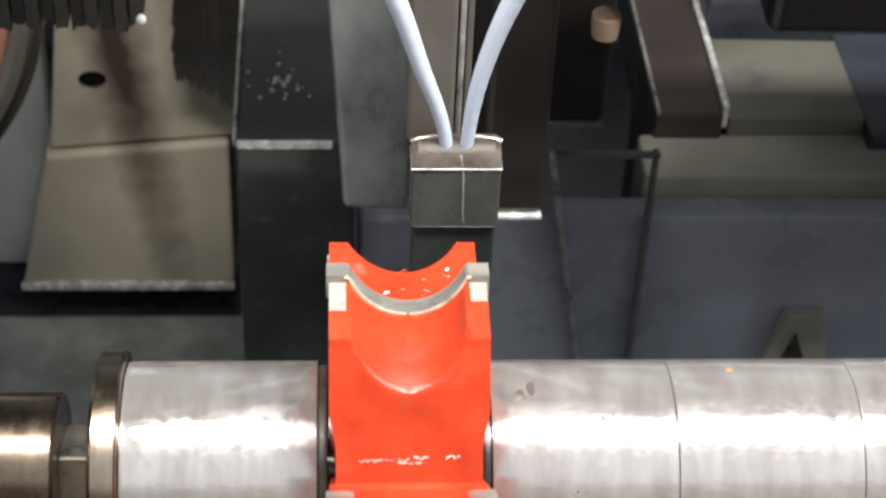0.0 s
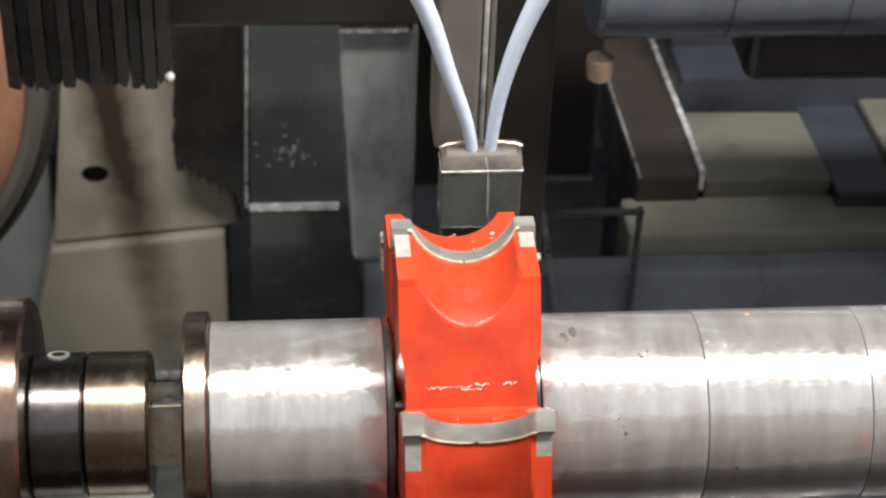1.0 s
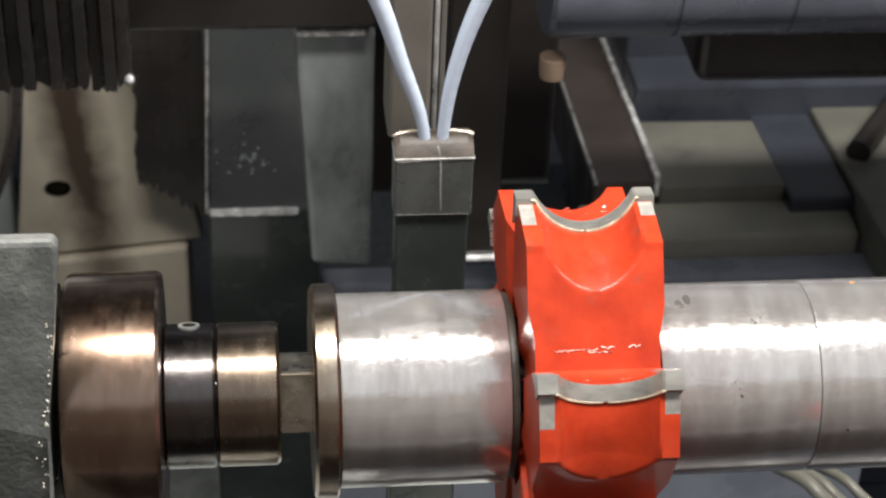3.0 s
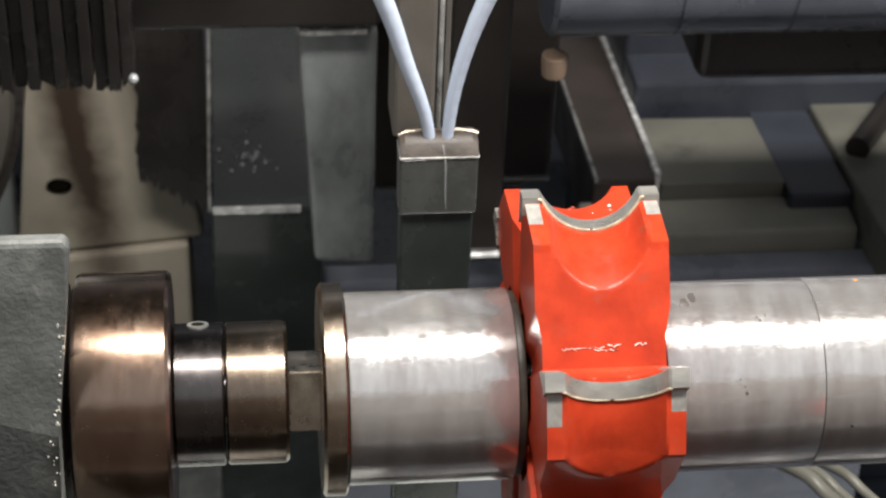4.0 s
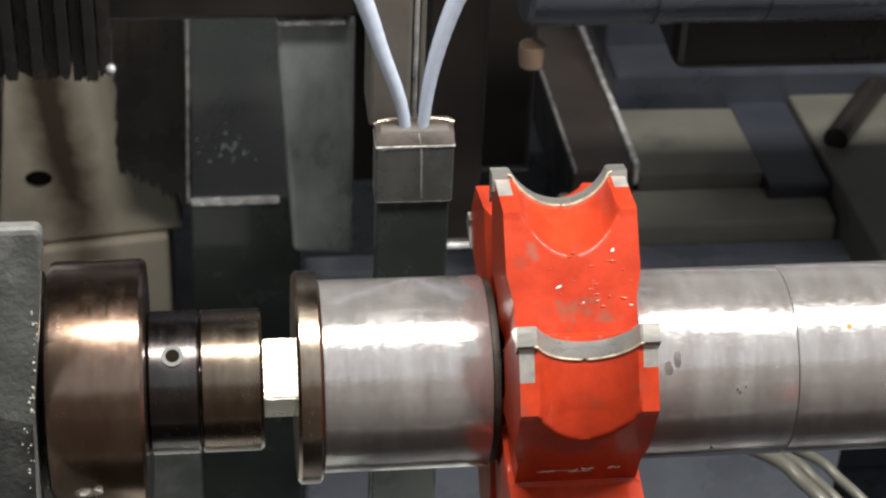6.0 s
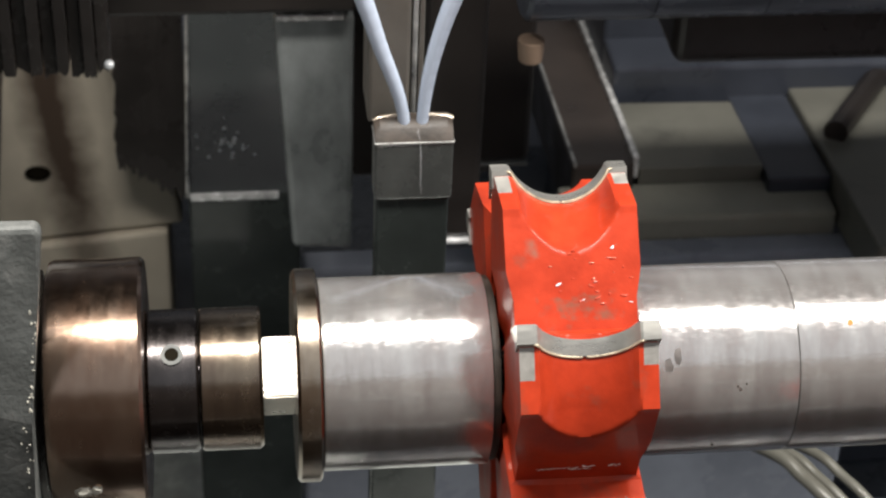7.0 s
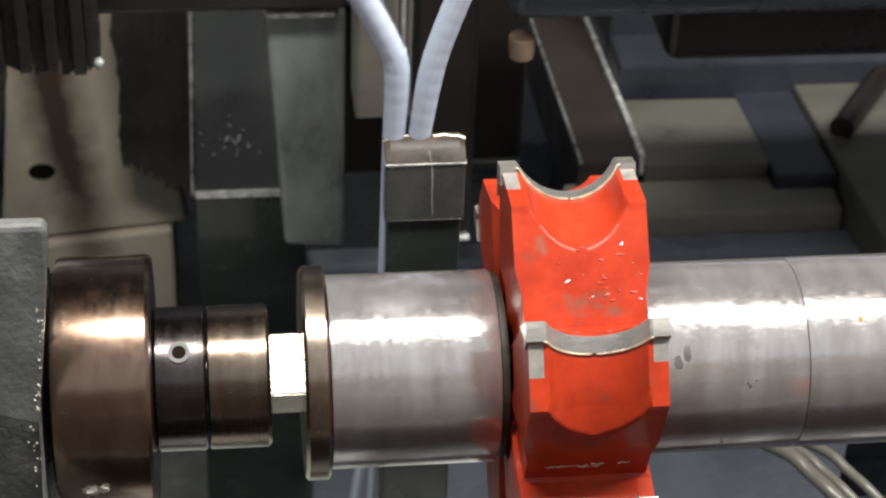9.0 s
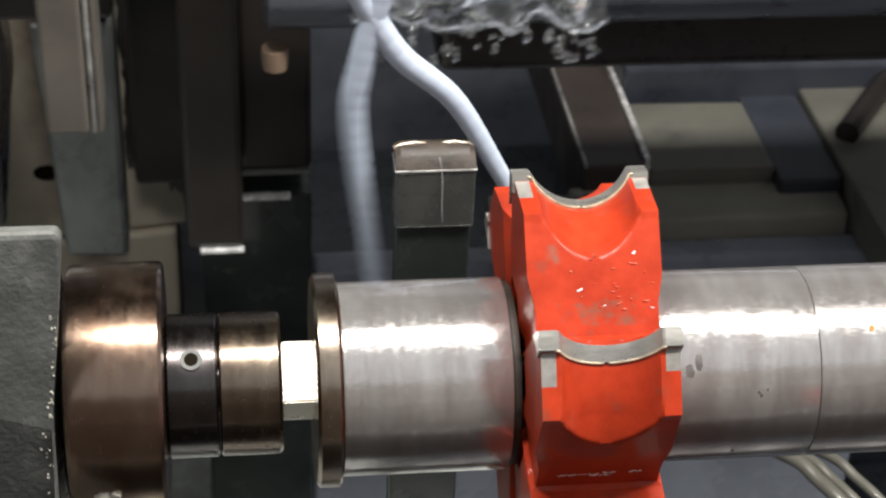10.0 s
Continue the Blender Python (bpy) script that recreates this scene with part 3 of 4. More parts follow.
def cutter():
    c = thing("profile_cutter", "red painted six-wing profile cutter with brazed grey carbide tips", "cutter", (0, 0, AX))
    # section of one wing: (degrees behind the tip, radius) by straight runs
    corner = [(0.0, TIP_R - 0.0006), (22.9, TIP_R - 0.0026), (23.4, TIP_R - 0.0031), (24.0, TIP_R - 0.0040), (57.9, 0.0458), (58.9, 0.0470), (60.0, TIP_R - 0.0006)]

    def pt(a, r):
        return Vector((r * math.cos(radians(a)), r * math.sin(radians(a))))

    sect = []
    for (a0, r0), (a1, r1), n in zip(corner, corner[1:], (16, 1, 1, 32, 1, 6)):
        for k in range(n):
            q = pt(a0, r0).lerp(pt(a1, r1), k / n)
            sect.append((math.degrees(math.atan2(q.y, q.x)), q.length))
    nx = 56
    us = [-1 + 2 * k / nx for k in range(nx + 1)]
    bm = bmesh.new()
    grid = []
    for w in range(6):
        for a, r in sect:
            row = []
            wide = 0.0200 - 0.0017 * min(1.0, max(0.0, (a - 38.0) / 9.0)) if a < 58.7 else 0.0198
            for u in us:
                x = u * wide
                g = groove(x * 0.99)
                lag = hook(x) * (1 - a / 24.0) if a < 24 else (hook(x) * (a - 58.6) / 1.4 if a > 58.6 else 0.0)
                ang = radians(PHI - a - lag - 60 * w)
                rr = min(r, TIP_R - 0.0006 - g - (0.0014 * min(a, 24.0) / 24.0 if a < 58 else 0.0))
                row.append(bm.verts.new((x, -rr * math.cos(ang), rr * math.sin(ang))))
            grid.append(row)
    m = len(sect)
    for i in range(len(grid)):
        r0, r1 = grid[i], grid[(i + 1) % len(grid)]
        for k in range(nx):
            f = bm.faces.new((r0[k], r0[k + 1], r1[k + 1], r1[k]))
            a = sect[i % m][0]
            f.material_index = 1 if 5.0 < a < (13.0 if k < nx / 2 else 11.0) and abs(us[k] + 1 / nx) > 0.80 else 0
    for k in (0, nx):
        hub = [bm.verts.new((row[k].co.x, row[k].co.y * 0.5, row[k].co.z * 0.5)) for row in grid]
        for i in range(len(grid)):
            j = (i + 1) % len(grid)
            bm.faces.new((grid[i][k], grid[j][k], hub[j], hub[i]))
    part("body", bm, [RED, BARE], c, "glossy red painted steel body", smooth=28)
    # water beads on the wet flat behind one wing; every sixth is white for its glint
    random.seed(15)
    for k in range(30):
        a = random.uniform(33, 51)
        q = pt(24.0, TIP_R - 0.0040).lerp(pt(57.9, 0.0458), (a - 24) / 33.9)
        ang = radians(PHI + 60) - math.atan2(q.y, q.x)
        x = random.gauss(0.006, 0.0065)
        x = max(-0.015, min(0.017, x))
        o = Vector((x, -q.length * math.cos(ang), q.length * math.sin(ang)))
        b = bmesh.new()
        bmesh.ops.create_icosphere(b, subdivisions=2, radius=random.uniform(0.00012, 0.00040))
        sx, lean = random.uniform(0.9, 4.0), random.uniform(-0.4, 0.9)
        for v in b.verts:
            v.co = Vector((v.co.x * sx, v.co.y + 0.5 * lean * v.co.x * sx, v.co.z - 0.1 * lean * v.co.x * sx)) + o
        part("water_bead", b, GLINTDOT if k % 6 == 0 else BEAD, c, smooth=80)
    # pale scratches on the flat of the next wing, close to the tip below it
    random.seed(8)
    for x0, x1, a0 in ((-0.0125, -0.0085, 53.6), (-0.0085, 0.0000, 53.2), (0.0010, 0.0048, 52.4), (-0.003, 0.004, 54.6), (0.009, 0.0125, 52.0)):
        pts = []
        for k in range(7):
            f = (a0 + random.uniform(-0.8, 0.8)) / 64.0
            q = pt(24.0, TIP_R - 0.0040).lerp(pt(57.9, 0.0458), f)
            ang = radians(PHI) - math.atan2(q.y, q.x)
            pts.append((x0 + (x1 - x0) * k / 6, -(q.length + 0.0001) * math.cos(ang), (q.length + 0.0001) * math.sin(ang)))
        part("scratch", tube(pts, random.uniform(0.00010, 0.00020), 6), SCRATCH, c, "thin pale scratch", smooth=60)
    # carbide tips
    for w in range(6):
        random.seed(w)
        bm = bmesh.new()
        rows = []
        wide = TIP_W
        for a, lift in ((-0.05, 0.0), (2.4, -0.0001), (4.9, -0.0003)):
            for inner in (0, 1):
                row = []
                for k in range(nx + 1):
                    x = us[k] * wide
                    ang = radians(PHI - a - hook(x) - inner * (1.5 if a > 0 else -0.95) - 60 * w)
                    r = TIP_R - groove(x) * 0.985 + lift - inner * ((0.0075 if abs(x) < 0.0145 else 0.0050) if a > 0 else 0.0110)
                    row.append(bm.verts.new((x, -r * math.cos(ang), r * math.sin(ang))))
                rows.append(row)
        for k in range(nx):
            for p, q in ((0, 2), (2, 4), (1, 3), (3, 5), (0, 1), (4, 5)):
                bm.faces.new((rows[p][k], rows[p][k + 1], rows[q][k + 1], rows[q][k]))
        for k in (0, nx):
            bm.faces.new((rows[0][k], rows[2][k], rows[3][k], rows[1][k]))
            bm.faces.new((rows[2][k], rows[4][k], rows[5][k], rows[3][k]))
        tip = part("carbide_tip", bm, CARBIDE, c, "grey ground carbide cutting tip", smooth=28)
        # braze seam behind the tip
        pts = []
        for k in range(2, nx - 1):
            x = us[k] * TIP_W * 0.96
            r = TIP_R - groove(x) * 0.985 - 0.0008
            ang = radians(PHI - 5.05 - hook(x) - 60 * w)
            pts.append((x, -r * math.cos(ang), r * math.sin(ang)))
        part("braze_seam", tube(pts, 0.0005, 6), BRAZE, tip, "thin brass braze line", smooth=60)
    return c


HEADSTOCK, ARBOR, CUTTER = headstock(), arbor(), cutter()

# ---- tool rest ----


def tool_rest():
    r = thing("tool_rest", "wet dark steel tool rest with a bronze-edged top", "tool rest", (-0.0312, 0.130, AX))
    x = 0.0145
    part("column", box(-x + 0.0008, x - 0.0008, 0.0012, 0.012, -0.62, -0.0272, 0.001), BLACKGREEN, r)
    part("block", box(-x, x, 0.0, 0.0125, -0.0268, -0.0022, 0.0008), RESTFACE, r, "dark steel block with a glossy wet face")
    part("seam", box(-x - 0.0003, x + 0.0003, -0.0003, 0.0125, -0.0021, -0.0013, 0.0003), EDGE, r)
    cap = bmesh.new()
    prof = [(0.0, -0.0012), (0.0028, 0.0026), (0.0052, 0.0042), (0.0075, 0.0048), (0.0110, 0.0045), (0.0120, -0.0012)]
    xs = [-x, -x * 0.86, -x * 0.5, 0, x * 0.5, x * 0.86, x]
    rows = [[cap.verts.new((q, y, z - (0.0014 if abs(q) > x * 0.9 else 0.0) * (z > 0))) for y, z in prof] for q in xs]
    for a, b in zip(rows, rows[1:]):
        for k in range(len(prof)):
            j = (k + 1) % len(prof)
            cap.faces.new((a[k], a[j], b[j], b[k]))
    cap.faces.new(rows[0])
    cap.faces.new(rows[-1])
    part("cap", cap, CAPFACE, r, "dark oily brown cap", smooth=25)
    part("bronze_edge", tube([(q, 0.0092 - 0.0005 * abs(q / x), 0.0042 - (0.0012 if abs(q) > x * 0.9 else 0)) for q in xs], 0.0013, 10), BRONZE, r, "bright bronze rubbing edge", smooth=60)
    part("water_trickle", tube(spline([(0.0012, 0.0016, 0.003), (0.0022, -0.0004, -0.004), (0.0026, -0.0004, -0.018), (0.0030, -0.0002, -0.024)], 6), 0.0003, 8), HAZE, r, "thin trickle of coolant", smooth=60)
    return r


REST = tool_rest()

# ---- grinding head ----


def grinding_head():
    h = thing("grinder_unit", "black grinding head with spindle housing, grey guard and bellows", "grinding head", (0, 0, AX))
    part("body", box(-0.0035, 0.0246, 0.325, 0.46, -0.19, -0.012, 0.003), HEADBLACK, h)
    part("rear_body", box(0.0250, 0.0620, 0.40, 0.46, -0.1955, -0.03, 0.003), HEADBLACK, h)
    # lips along the lower edges, coloured paler to show them lit
    part("rear_lip", box(0.0255, 0.0615, 0.3985, 0.4025, -0.1978, -0.1956, 0.0006), PLATE, h)
    part("body_lip", box(0.003, 0.0246, 0.3235, 0.3275, -0.1925, -0.190, 0.0006), PALEEDGE, h, "lower lip with brightness put into its pale colour")
    part("back_body", box(-0.034, 0.06, 0.461, 0.60, -0.245, -0.05, 0.003), HEADBLACK, h)
    g = poly_prism([(-0.0745, -0.086), (-0.0348, -0.086), (-0.0348, -0.228), (-0.0665, -0.226)], 0.37, 0.40, 0.003)
    part("guard", g, GREYPANEL, h, "wet grey painted guard")
    part("guard_edge", box(-0.0735, -0.040, 0.368, 0.372, -0.0875, -0.0845, 0.0008), PALEEDGE, h, "worn bright upper edge")
    part("post", box(-0.0472, -0.0318, 0.1460, 0.170, -0.003, 0.17, 0.0015), TAUPE, h, "taupe painted post")
    part("post_rod", tube([(-0.0302, 0.148, -0.003), (-0.0302, 0.148, 0.17)], 0.0011, 10), EDGE, h, "bright steel rod", smooth=60)
    part("post_side", box(-0.0288, -0.0268, 0.147, 0.170, -0.003, 0.17, 0.0006), TAUPE, h)
    part("post_arm", box(-0.040, -0.012, 0.150, 0.40, 0.171, 0.20, 0.003), TAUPE, h)
    part("post_hanger", box(-0.034, -0.004, 0.40, 0.43, -0.03, 0.20, 0.003), TAUPE, h)
    # spindle housing
    prof = [(0.036, 0.010), (0.036, 0.030), (0.038, 0.0325), (0.0925, 0.0325), (0.0928, 0.0318), (0.0938, 0.0318), (0.0941, 0.0325), (0.144, 0.0325), (0.1443, 0.0318), (0.1453, 0.0318), (0.1456, 0.0325), (0.55, 0.0325)]
    b = lathe(prof, 72)
    for v in b.verts:
        v.co += Vector((0, 0.315, -0.022))
    part("spindle_housing", b, mat("blue_black_gloss", (0.125, 0.135, 0.165), 0.3, 0.2, 0.3, 20, 300, 0.1, coat=0.4), h, "blue-black glossy round spindle housing", smooth=35)
    part("under_housing", box(0.120, 0.55, 0.345, 0.42, -0.106, -0.040, 0.008, 4), BLACK, h)
    part("top_beam", box(-0.20, -0.034, 0.36, 0.42, -0.079, -0.028, 0.003), HEADBLACK, h)
    k = lathe([(0.0, 0.003), (0.001, 0.0055), (0.010, 0.0062), (0.014, 0.006)], 28)
    for v in k.verts:
        v.co = Vector((v.co.y + 0.0405, v.co.z + 0.30, v.co.x * 0.8 - 0.0715))
    part("knob", k, KNOB, h, "small tan plastic knob", smooth=40)
    # ribbed bellows with a ragged lower edge
    random.seed(11)
    for i in range(12):
        x = -0.2262 + i * 0.0062
        low = -0.093 - random.uniform(0, 0.004)
        hem = [(x + 0.0056 * k / 5, low + random.uniform(-0.0022, 0.0022)) for k in range(6)]
        bel = poly_prism(hem + [(x + 0.0056, -0.012), (x, -0.012)], 0.335 + 0.0035 * (i % 2), 0.36, 0.0004)
        part("bellows_rib", bel, BLACK, h, "black ribbed bellows fold")
    b = bmesh.new()
    bmesh.ops.create_icosphere(b, subdivisions=2, radius=0.0024)
    for v in b.verts:
        v.co += Vector((-0.1525, 0.334, -0.0885))
    part("water_drop", b, GLINTDOT, h)
    return h


HEAD = grinding_head()


def pulley_ring():
    """A big ring beside the casting, turned round the y axis."""
    def turned(profile):
        b = lathe(profile, 140)
        for v in b.verts:
            v.co = Vector((v.co.y, v.co.x, v.co.z))
        return b

    r = thing("belt_pulley", "large belt pulley with a reddish-brown glossy rim", "pulley", (-0.4297, 0.56, AX - 0.224))
    part("rim", turned([(0.0, 0.178), (-0.004, 0.180), (-0.006, 0.184), (-0.004, 0.190), (0.0, 0.1925), (0.03, 0.1925), (0.03, 0.178)]), TAUPE, r, "taupe outer rim", smooth=30)
    part("dark_lip", turned([(0.001, 0.1926), (0.001, 0.1975), (0.028, 0.1975), (0.028, 0.1926)]), BLACK, r, smooth=30)
    part("inner_band", turned([(0.004, 0.150), (-0.003, 0.160), (-0.004, 0.172), (0.0, 0.1778), (0.02, 0.1778), (0.02, 0.150)]), COPPER, r, "reddish-brown glossy band", smooth=40)
    part("web", turned([(0.012, 0.02), (0.012, 0.149), (0.018, 0.149), (0.018, 0.02)]), NAVY, r, smooth=30)
    part("axle", turned([(0.0, 0.02), (0.5, 0.02)]), DARKNUT, r, smooth=30)


pulley_ring()

# ---- coolant ----


PIECES, STEP = 44, 0.00625


def streams():
    """Two streams, each a chain of short overlapping pieces of water."""
    made = []
    for _ in range(2):
        s = thing("coolant_stream", "milky blue-white stream of coolant pouring onto the rest", "coolant", (0, 0, AX), "coolant streams")
        chain = []
        for k in range(PIECES):
            def wide(u):
                return 0.0047 - 0.0024 * min(1.0, max(0.0, (u - 4) / 9)) - 0.0008 * min(1.0, max(0.0, (u - 13) / 8))
            n = 3
            p = [(0, 0, STEP * (0.72 - 1.44 * i / n)) for i in range(n + 1)]
            r = [wide((k - 0.72 + 1.44 * i / n) / 2) * (0.97 if i in (0, n) else 1.0) for i in range(n + 1)]
            chain.append(part("stream_piece", tube(p, r, 14, 0.8), MILK, s, smooth=60))
        made.append(chain)
    return made


STREAM_L, STREAM_R = streams()


def spray():
    random.seed(21)
    s = thing("coolant_spray", "fan of falling milky coolant streaks", "coolant", (0, 0, 0))
    for k in range(70):
        u = max(-0.75, min(0.75, random.gauss(0, 0.38)))
        w = random.uniform(-0.012, 0.012)
        top = Vector((u * 0.007, w * 0.3, 0.16 + random.uniform(-0.03, 0.02)))
        end = Vector((u * 0.052 + 0.002, w, random.uniform(-0.20, 0.02)))
        mid = top.lerp(end, 0.5) + Vector((random.uniform(-0.0015, 0.0015), 0, 0))
        r = random.choice((0.0002, 0.0003, 0.0004, 0.0006, 0.0012, 0.0022)) * random.uniform(0.8, 1.2)
        part("streak", tube(spline([top, mid, end], 5), [r * 0.9] * 5 + [r] * 5 + [r * 0.3], 7), MIST, s, smooth=60)
    for k in range(26):
        u = max(-0.65, min(0.65, random.gauss(0, 0.34)))
        top, end = Vector((u * 0.008, 0.004, 0.16)), Vector((u * 0.050 - 0.006, 0.006, random.uniform(-0.20, -0.05)))
        r = random.uniform(0.0025, 0.0075)
        part("mist_veil", tube(spline([top, top.lerp(end, 0.5), end], 5), [r * 0.5] * 3 + [r] * 6 + [r * 0.6] * 2, 9, 0.4), HAZE, s, "veil of fine mist", smooth=60)
    for k in range(44):
        b = bmesh.new()
        bmesh.ops.create_icosphere(b, subdivisions=1, radius=random.uniform(0.0004, 0.0011))
        o = Vector((random.gauss(0, 0.028), random.uniform(-0.015, 0.015), random.uniform(-0.12, 0.12)))
        for v in b.verts:
            v.co = Vector((v.co.x, v.co.y, v.co.z * random.uniform(2, 4))) + o
        part("droplet", b, CLEAR, s)
    return s


SPRAY = spray()


def splash():
    """A ragged sheet of water thrown off the head."""
    random.seed(33)
    s = thing("coolant_splash", "ragged clear sheet of splashing coolant with bright drops", "coolant", (0, 0, 0))
    bm = bmesh.new()
    nx, nz = 90, 30
    g = []
    for i in range(nx + 1):
        row = []
        for j in range(nz + 1):
            u = i / nx
            x, z = -0.055 + 0.092 * u, 0.075 * j / nz
            low = 0.005 * noise.noise(Vector((x * 90, 1, 1))) + 0.0015 * noise.noise(Vector((x * 300, 4, 1))) + 0.020 * max(0, 0.35 - u)
            y = 0.012 * noise.noise(Vector((x * 45, z * 45, 3))) + 0.006 * noise.noise(Vector((x * 110, z * 110, 9))) + 0.0012 * noise.noise(Vector((x * 300, z * 300, 2)))
            row.append(bm.verts.new((x + 0.003 * noise.noise(Vector((z * 120, 5, x * 20))), y, z + low)))
        g.append(row)
    for i in range(nx):
        for j in range(nz):
            bm.faces.new((g[i][j], g[i + 1][j], g[i + 1][j + 1], g[i][j + 1]))
    ob = part("sheet", bm, CLEAR, s, smooth=60)
    md = ob.modifiers.new("thick", "SOLIDIFY")
    md.thickness = 0.004
    for k in range(44):
        b = bmesh.new()
        bmesh.ops.create_icosphere(b, subdivisions=1, radius=random.uniform(0.0006, 0.0016))
        o = Vector((random.uniform(-0.045, 0.036), -0.006, random.uniform(-0.010, 0.008)))
        for v in b.verts:
            v.co = Vector((v.co.x, v.co.y, v.co.z * random.uniform(1, 3))) + o
        part("droplet", b, CLEAR, s)
    return s


SPLASH = splash()

# ---- things that move ----


CALM_L = [(-0.100, 0.16), (-0.0775, 0.11), (-0.0548, 0.0665), (-0.0440, 0.036), (-0.0350, 0.0065), (-0.0335, -0.03), (-0.0335, -0.12)]
CALM_R = [(0.030, 0.16), (0.0065, 0.11), (-0.0138, 0.0665), (-0.0236, 0.036), (-0.0278, 0.0065), (-0.0282, -0.03), (-0.0282, -0.12)]
# each stream's curve while the head moves off: seconds, then places (x, z)
WILD_L = [
    (9.0, (-0.0557, 0.0649), (-0.0441, 0.0411), (-0.0413, 0.0283), (-0.0421, -0.0003)),
    (9.1, (-0.0545, 0.0652), (-0.0592, 0.0339), (-0.0651, 0.0010), (-0.0704, -0.0339)),
    (9.2, (-0.0674, 0.0659), (-0.0704, 0.0346), (-0.0746, 0.0017), (-0.0791, -0.0383)),
    (9.3, (-0.0811, 0.0666), (-0.0836, 0.0331), (-0.0872, -0.0023), (-0.0899, -0.0374)),
    (9.4, (-0.0843, 0.0670), (-0.0869, 0.0336), (-0.0895, -0.0019), (-0.0914, -0.0396)),
    (9.5, (-0.0942, 0.0675), (-0.0960, 0.0342), (-0.0959, -0.0013), (-0.0948, -0.0390)),
    (9.6, (-0.0946, 0.0677), (-0.0974, 0.0344), (-0.0983, -0.0010), (-0.0973, -0.0388)),
    (9.7, (-0.0836, 0.0676), (-0.0841, 0.0365), (-0.0886, -0.0012), (-0.0914, -0.0389)),
    (9.8, (-0.0697, 0.0675), (-0.0569, 0.0335), (-0.0459, -0.0026), (-0.0538, -0.0536)),
    (9.9, (-0.0673, 0.0676), (-0.0555, 0.0474), (-0.0362, 0.0261), (-0.0138, -0.0012)),
    (10.0, (-0.0600, 0.0676), (-0.0450, 0.0416), (-0.0243, 0.0212), (-0.0052, -0.0125)),
]
WILD_R = [
    (9.0, (-0.0196, 0.0639), (-0.0267, 0.0417), (-0.0302, 0.0256), (-0.0332, 0.0018)),
    (9.1, (-0.0114, 0.0641), (-0.0226, 0.0397), (-0.0290, 0.0213), (-0.0325, 0.0022)),
    (9.2, (-0.0177, 0.0646), (-0.0241, 0.0424), (-0.0275, 0.0239), (-0.0295, 0.0049)),
    (9.3, (-0.0169, 0.0649), (-0.0255, 0.0428), (-0.0299, 0.0244), (-0.0333, 0.0030)),
    (9.4, (-0.0305, 0.0656), (-0.0355, 0.0491), (-0.0271, 0.0340), (-0.0354, -0.0088)),
    (9.5, (-0.0239, 0.0658), (-0.0352, 0.0449), (-0.0413, 0.0279), (-0.0418, -0.0082)),
    (9.6, (-0.0243, 0.0660), (-0.0342, 0.0462), (-0.0465, 0.0282), (-0.0532, -0.0176)),
    (9.7, (-0.0327, 0.0664), (-0.0424, 0.0432), (-0.0539, 0.0168), (-0.0596, -0.0273)),
    (9.8, (-0.0496, 0.0670), (-0.0373, 0.0444), (-0.0214, 0.0183), (-0.0034, -0.0142)),
    (9.9, (-0.0577, 0.0674), (-0.0731, 0.0433), (-0.0910, 0.0207), (-0.0957, -0.0307)),
    (10.0, (-0.0514, 0.0674), (-0.0578, 0.0385), (-0.0605, 0.0128), (-0.0536, -0.0427)),
]


def along(curve, y):
    """Poses of the pieces of a stream at even steps down a curve of (x, z)."""
    p = spline([(x, y, z) for x, z in curve], 24)
    if len(curve) < 6:
        p = [p[0] + (p[0] - p[3]) * 3] + p + [p[-1] + (p[-1] - p[-4]) * q for q in (3, 12)]
    out, i, walked = [], 0, 0.0
    for k in range(PIECES):
        want = k * STEP
        while i < len(p) - 2 and walked + (p[i + 1] - p[i]).length < want:
            walked += (p[i + 1] - p[i]).length
            i += 1
        d = (p[i + 1] - p[i]).normalized()
        q = p[i] + d * (want - walked)
        out.append(Matrix.Translation(q) @ Matrix.Rotation(math.atan2(-d.x, -d.z), 4, "Y"))
    return out


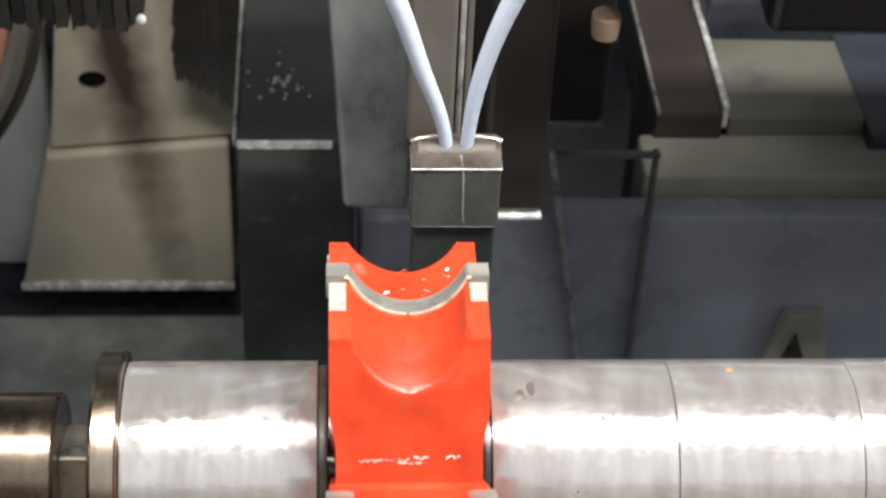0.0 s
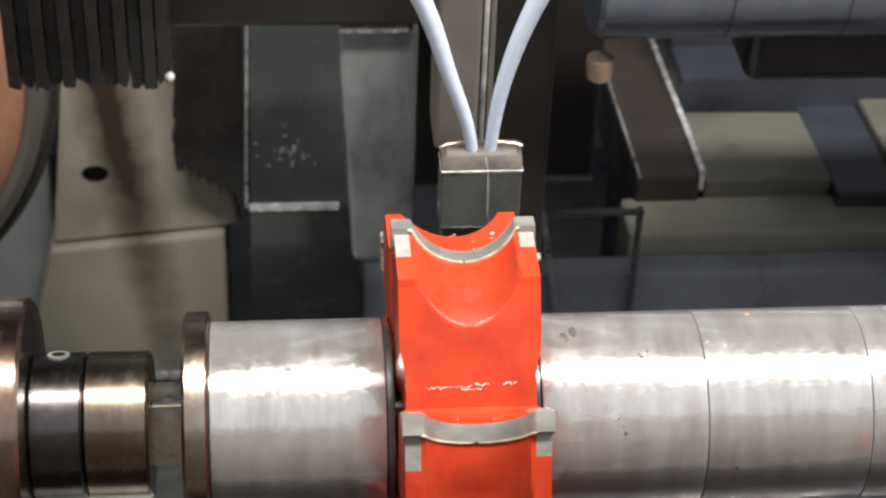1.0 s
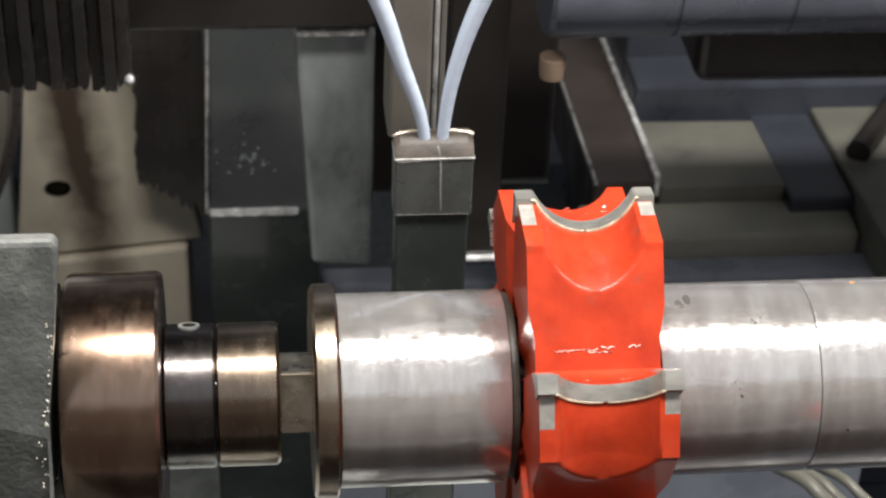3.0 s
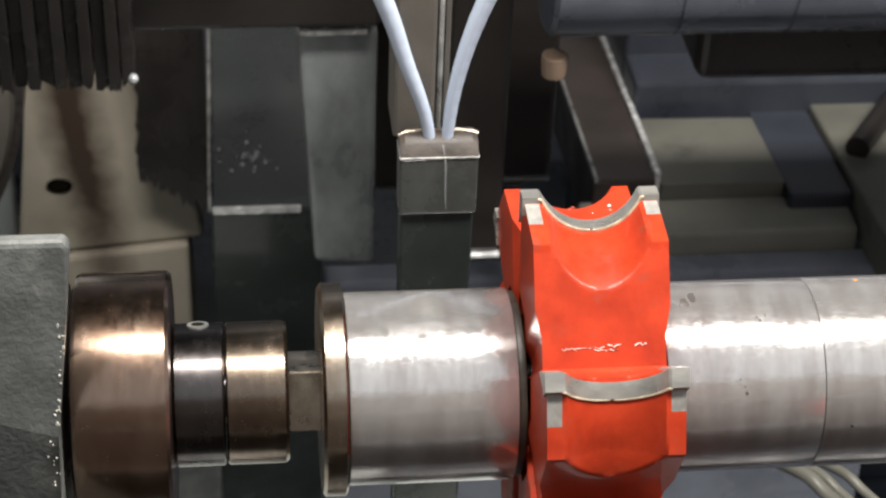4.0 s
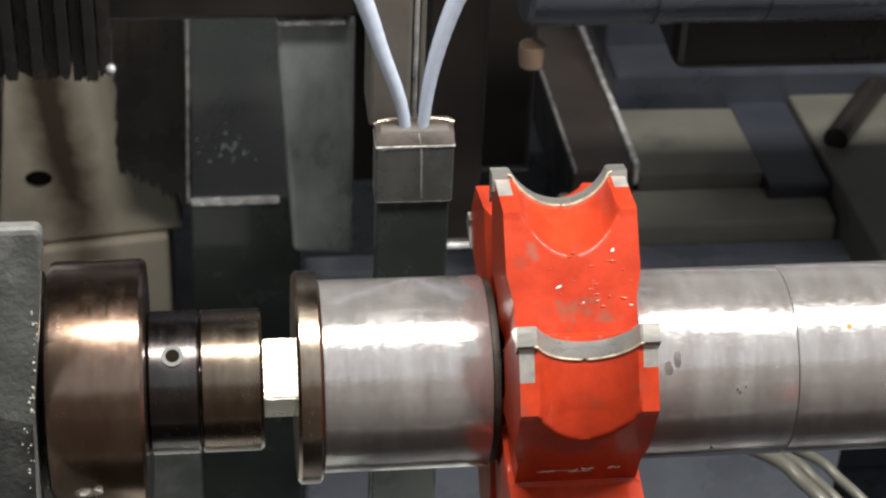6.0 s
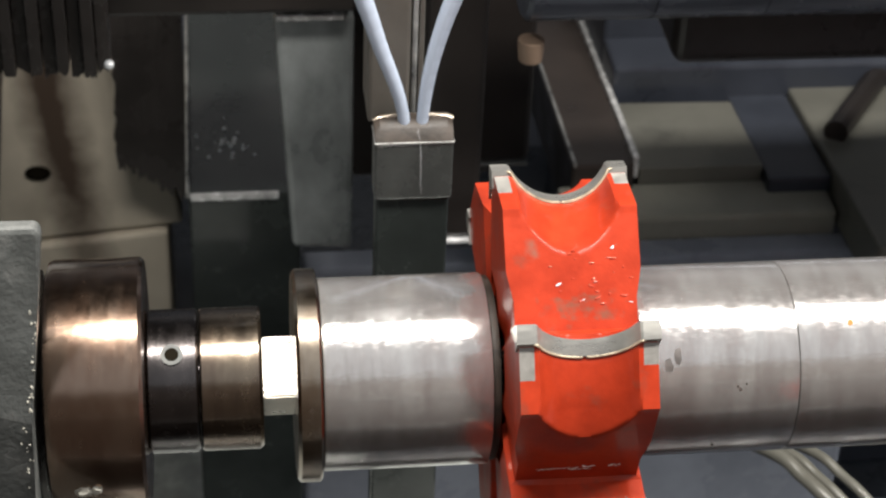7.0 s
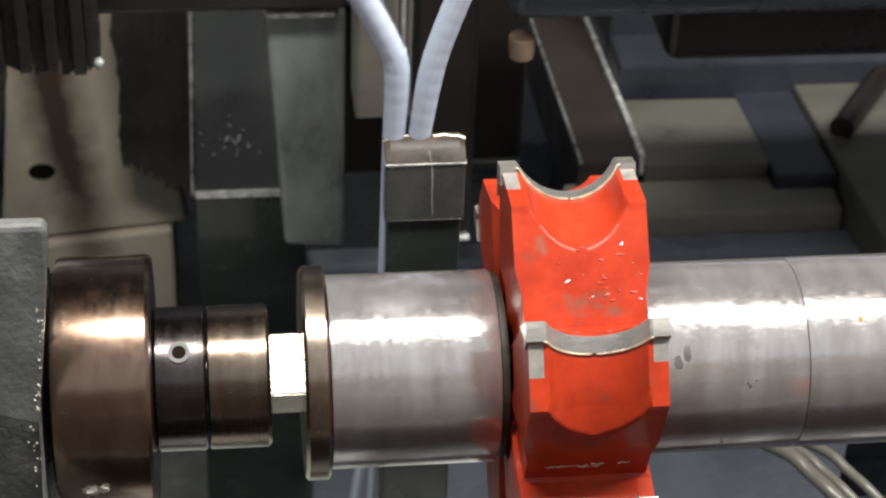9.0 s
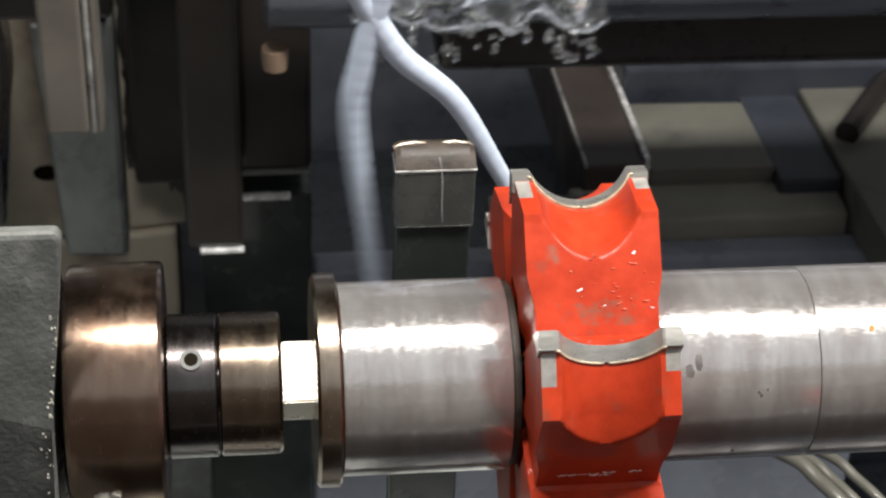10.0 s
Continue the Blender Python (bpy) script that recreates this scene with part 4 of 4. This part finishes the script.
def motions():
    # carriage slides to the right, then the arbor indexes by one wing
    slide = [(0, -0.052), (1.0, -0.051), (1.25, -0.048), (1.5, -0.042), (1.75, -0.031), (2.0, -0.018), (2.25, -0.006), (2.5, 0.0), (2.8, 0.0), (10.0, 0.0)]
    walk(HEADSTOCK, [(t, pose(x, 0, AX)) for t, x in slide])
    turn = [(0, -0.052, 0), (1.0, -0.051, 0), (1.25, -0.048, 0), (1.5, -0.042, 0), (1.75, -0.031, 0), (2.0, -0.018, 0), (2.25, -0.006, 0), (2.5, 0, 0), (4.4, 0, 0),
            (4.5, 0, 0.8), (4.6, 0, 3.5), (4.7, 0, 9.5), (4.8, 0, 14.5), (4.9, 0, 20), (5.0, 0, 28.5), (5.1, 0, 36.5), (5.2, 0, 42.5), (5.3, 0, 47.5), (5.4, 0, 50.5), (5.5, 0, 52), (5.7, 0, 52), (10.0, 0, 52)]
    for ob in (ARBOR, CUTTER):
        walk(ob, [(t, pose(x, 0, AX, rx)) for t, x, rx in turn])
    walk(REST, [(t, pose(-0.0312, 0.130 + dy, AX)) for t, dy in ((0, 0), (7.1, 0), (7.2, -0.003), (7.4, -0.0125), (7.5, -0.0152), (7.6, -0.016), (10.0, -0.016))])
    head = [(0, 0), (8.7, 0), (8.9, -0.001), (9.0, -0.007), (9.1, -0.018), (9.2, -0.029), (9.3, -0.040), (9.4, -0.053), (9.5, -0.066), (9.6, -0.078), (9.7, -0.089), (9.8, -0.101), (9.9, -0.112), (10.0, -0.123)]
    walk(HEAD, [(t, pose(x, 0, AX)) for t, x in head])
    # streams: pieces strung along curves that sway and break up as the head moves off
    for chain, calm, lag, wild in ((STREAM_L, CALM_L, -0.001, WILD_L), (STREAM_R, CALM_R, -0.004, WILD_R)):
        near = [(x + lag, z - 0.002) for x, z in calm]
        shapes = [(0, 0.136, calm), (7.1, 0.136, calm), (7.5, 0.122, near), (8.9, 0.122, near)] + [(row[0], 0.124, row[1:]) for row in wild]
        if chain is STREAM_L:  # it breaks up on the head above and only its thin end hangs in the spray
            shapes = [(t, y, [(curve[0][0] + 0.004, curve[0][1] + 0.16)] + list(curve) if 9.05 < t < 9.75 else curve) for t, y, curve in shapes]
        strung = [(t, along(curve, y)) for t, y, curve in shapes]
        for k, piece in enumerate(chain):
            walk(piece, [(t, poses[k]) for t, poses in strung])
    walk(SPRAY, [(0, pose(-0.05, 0.125, AX + 0.46)), (8.8, pose(-0.05, 0.125, AX + 0.46)), (8.9, pose(-0.054, 0.125, AX + 0.46)), (9.0, pose(-0.055, 0.125, AX + 0.33)), (9.1, pose(-0.062, 0.125, AX + 0.03)),
                 (9.2, pose(-0.075, 0.125, AX - 0.01)), (9.3, pose(-0.085, 0.125, AX - 0.01)), (9.5, pose(-0.102, 0.125, AX - 0.01)), (9.6, pose(-0.112, 0.125, AX - 0.01)), (9.7, pose(-0.122, 0.125, AX - 0.05)), (9.8, pose(-0.125, 0.125, AX - 0.15)), (9.9, pose(-0.135, 0.125, AX - 0.25)), (10.0, pose(-0.15, 0.125, AX - 0.36))])
    walk(SPLASH, [(0, pose(0.02, 0.15, AX + 0.30)), (9.6, pose(0.02, 0.15, AX + 0.20)), (9.7, pose(0.0, 0.15, AX + 0.12)), (9.8, pose(-0.02, 0.15, AX + 0.07)), (9.9, pose(-0.020, 0.15, AX + 0.028)), (10.0, pose(-0.004, 0.15, AX + 0.0345))])


motions()
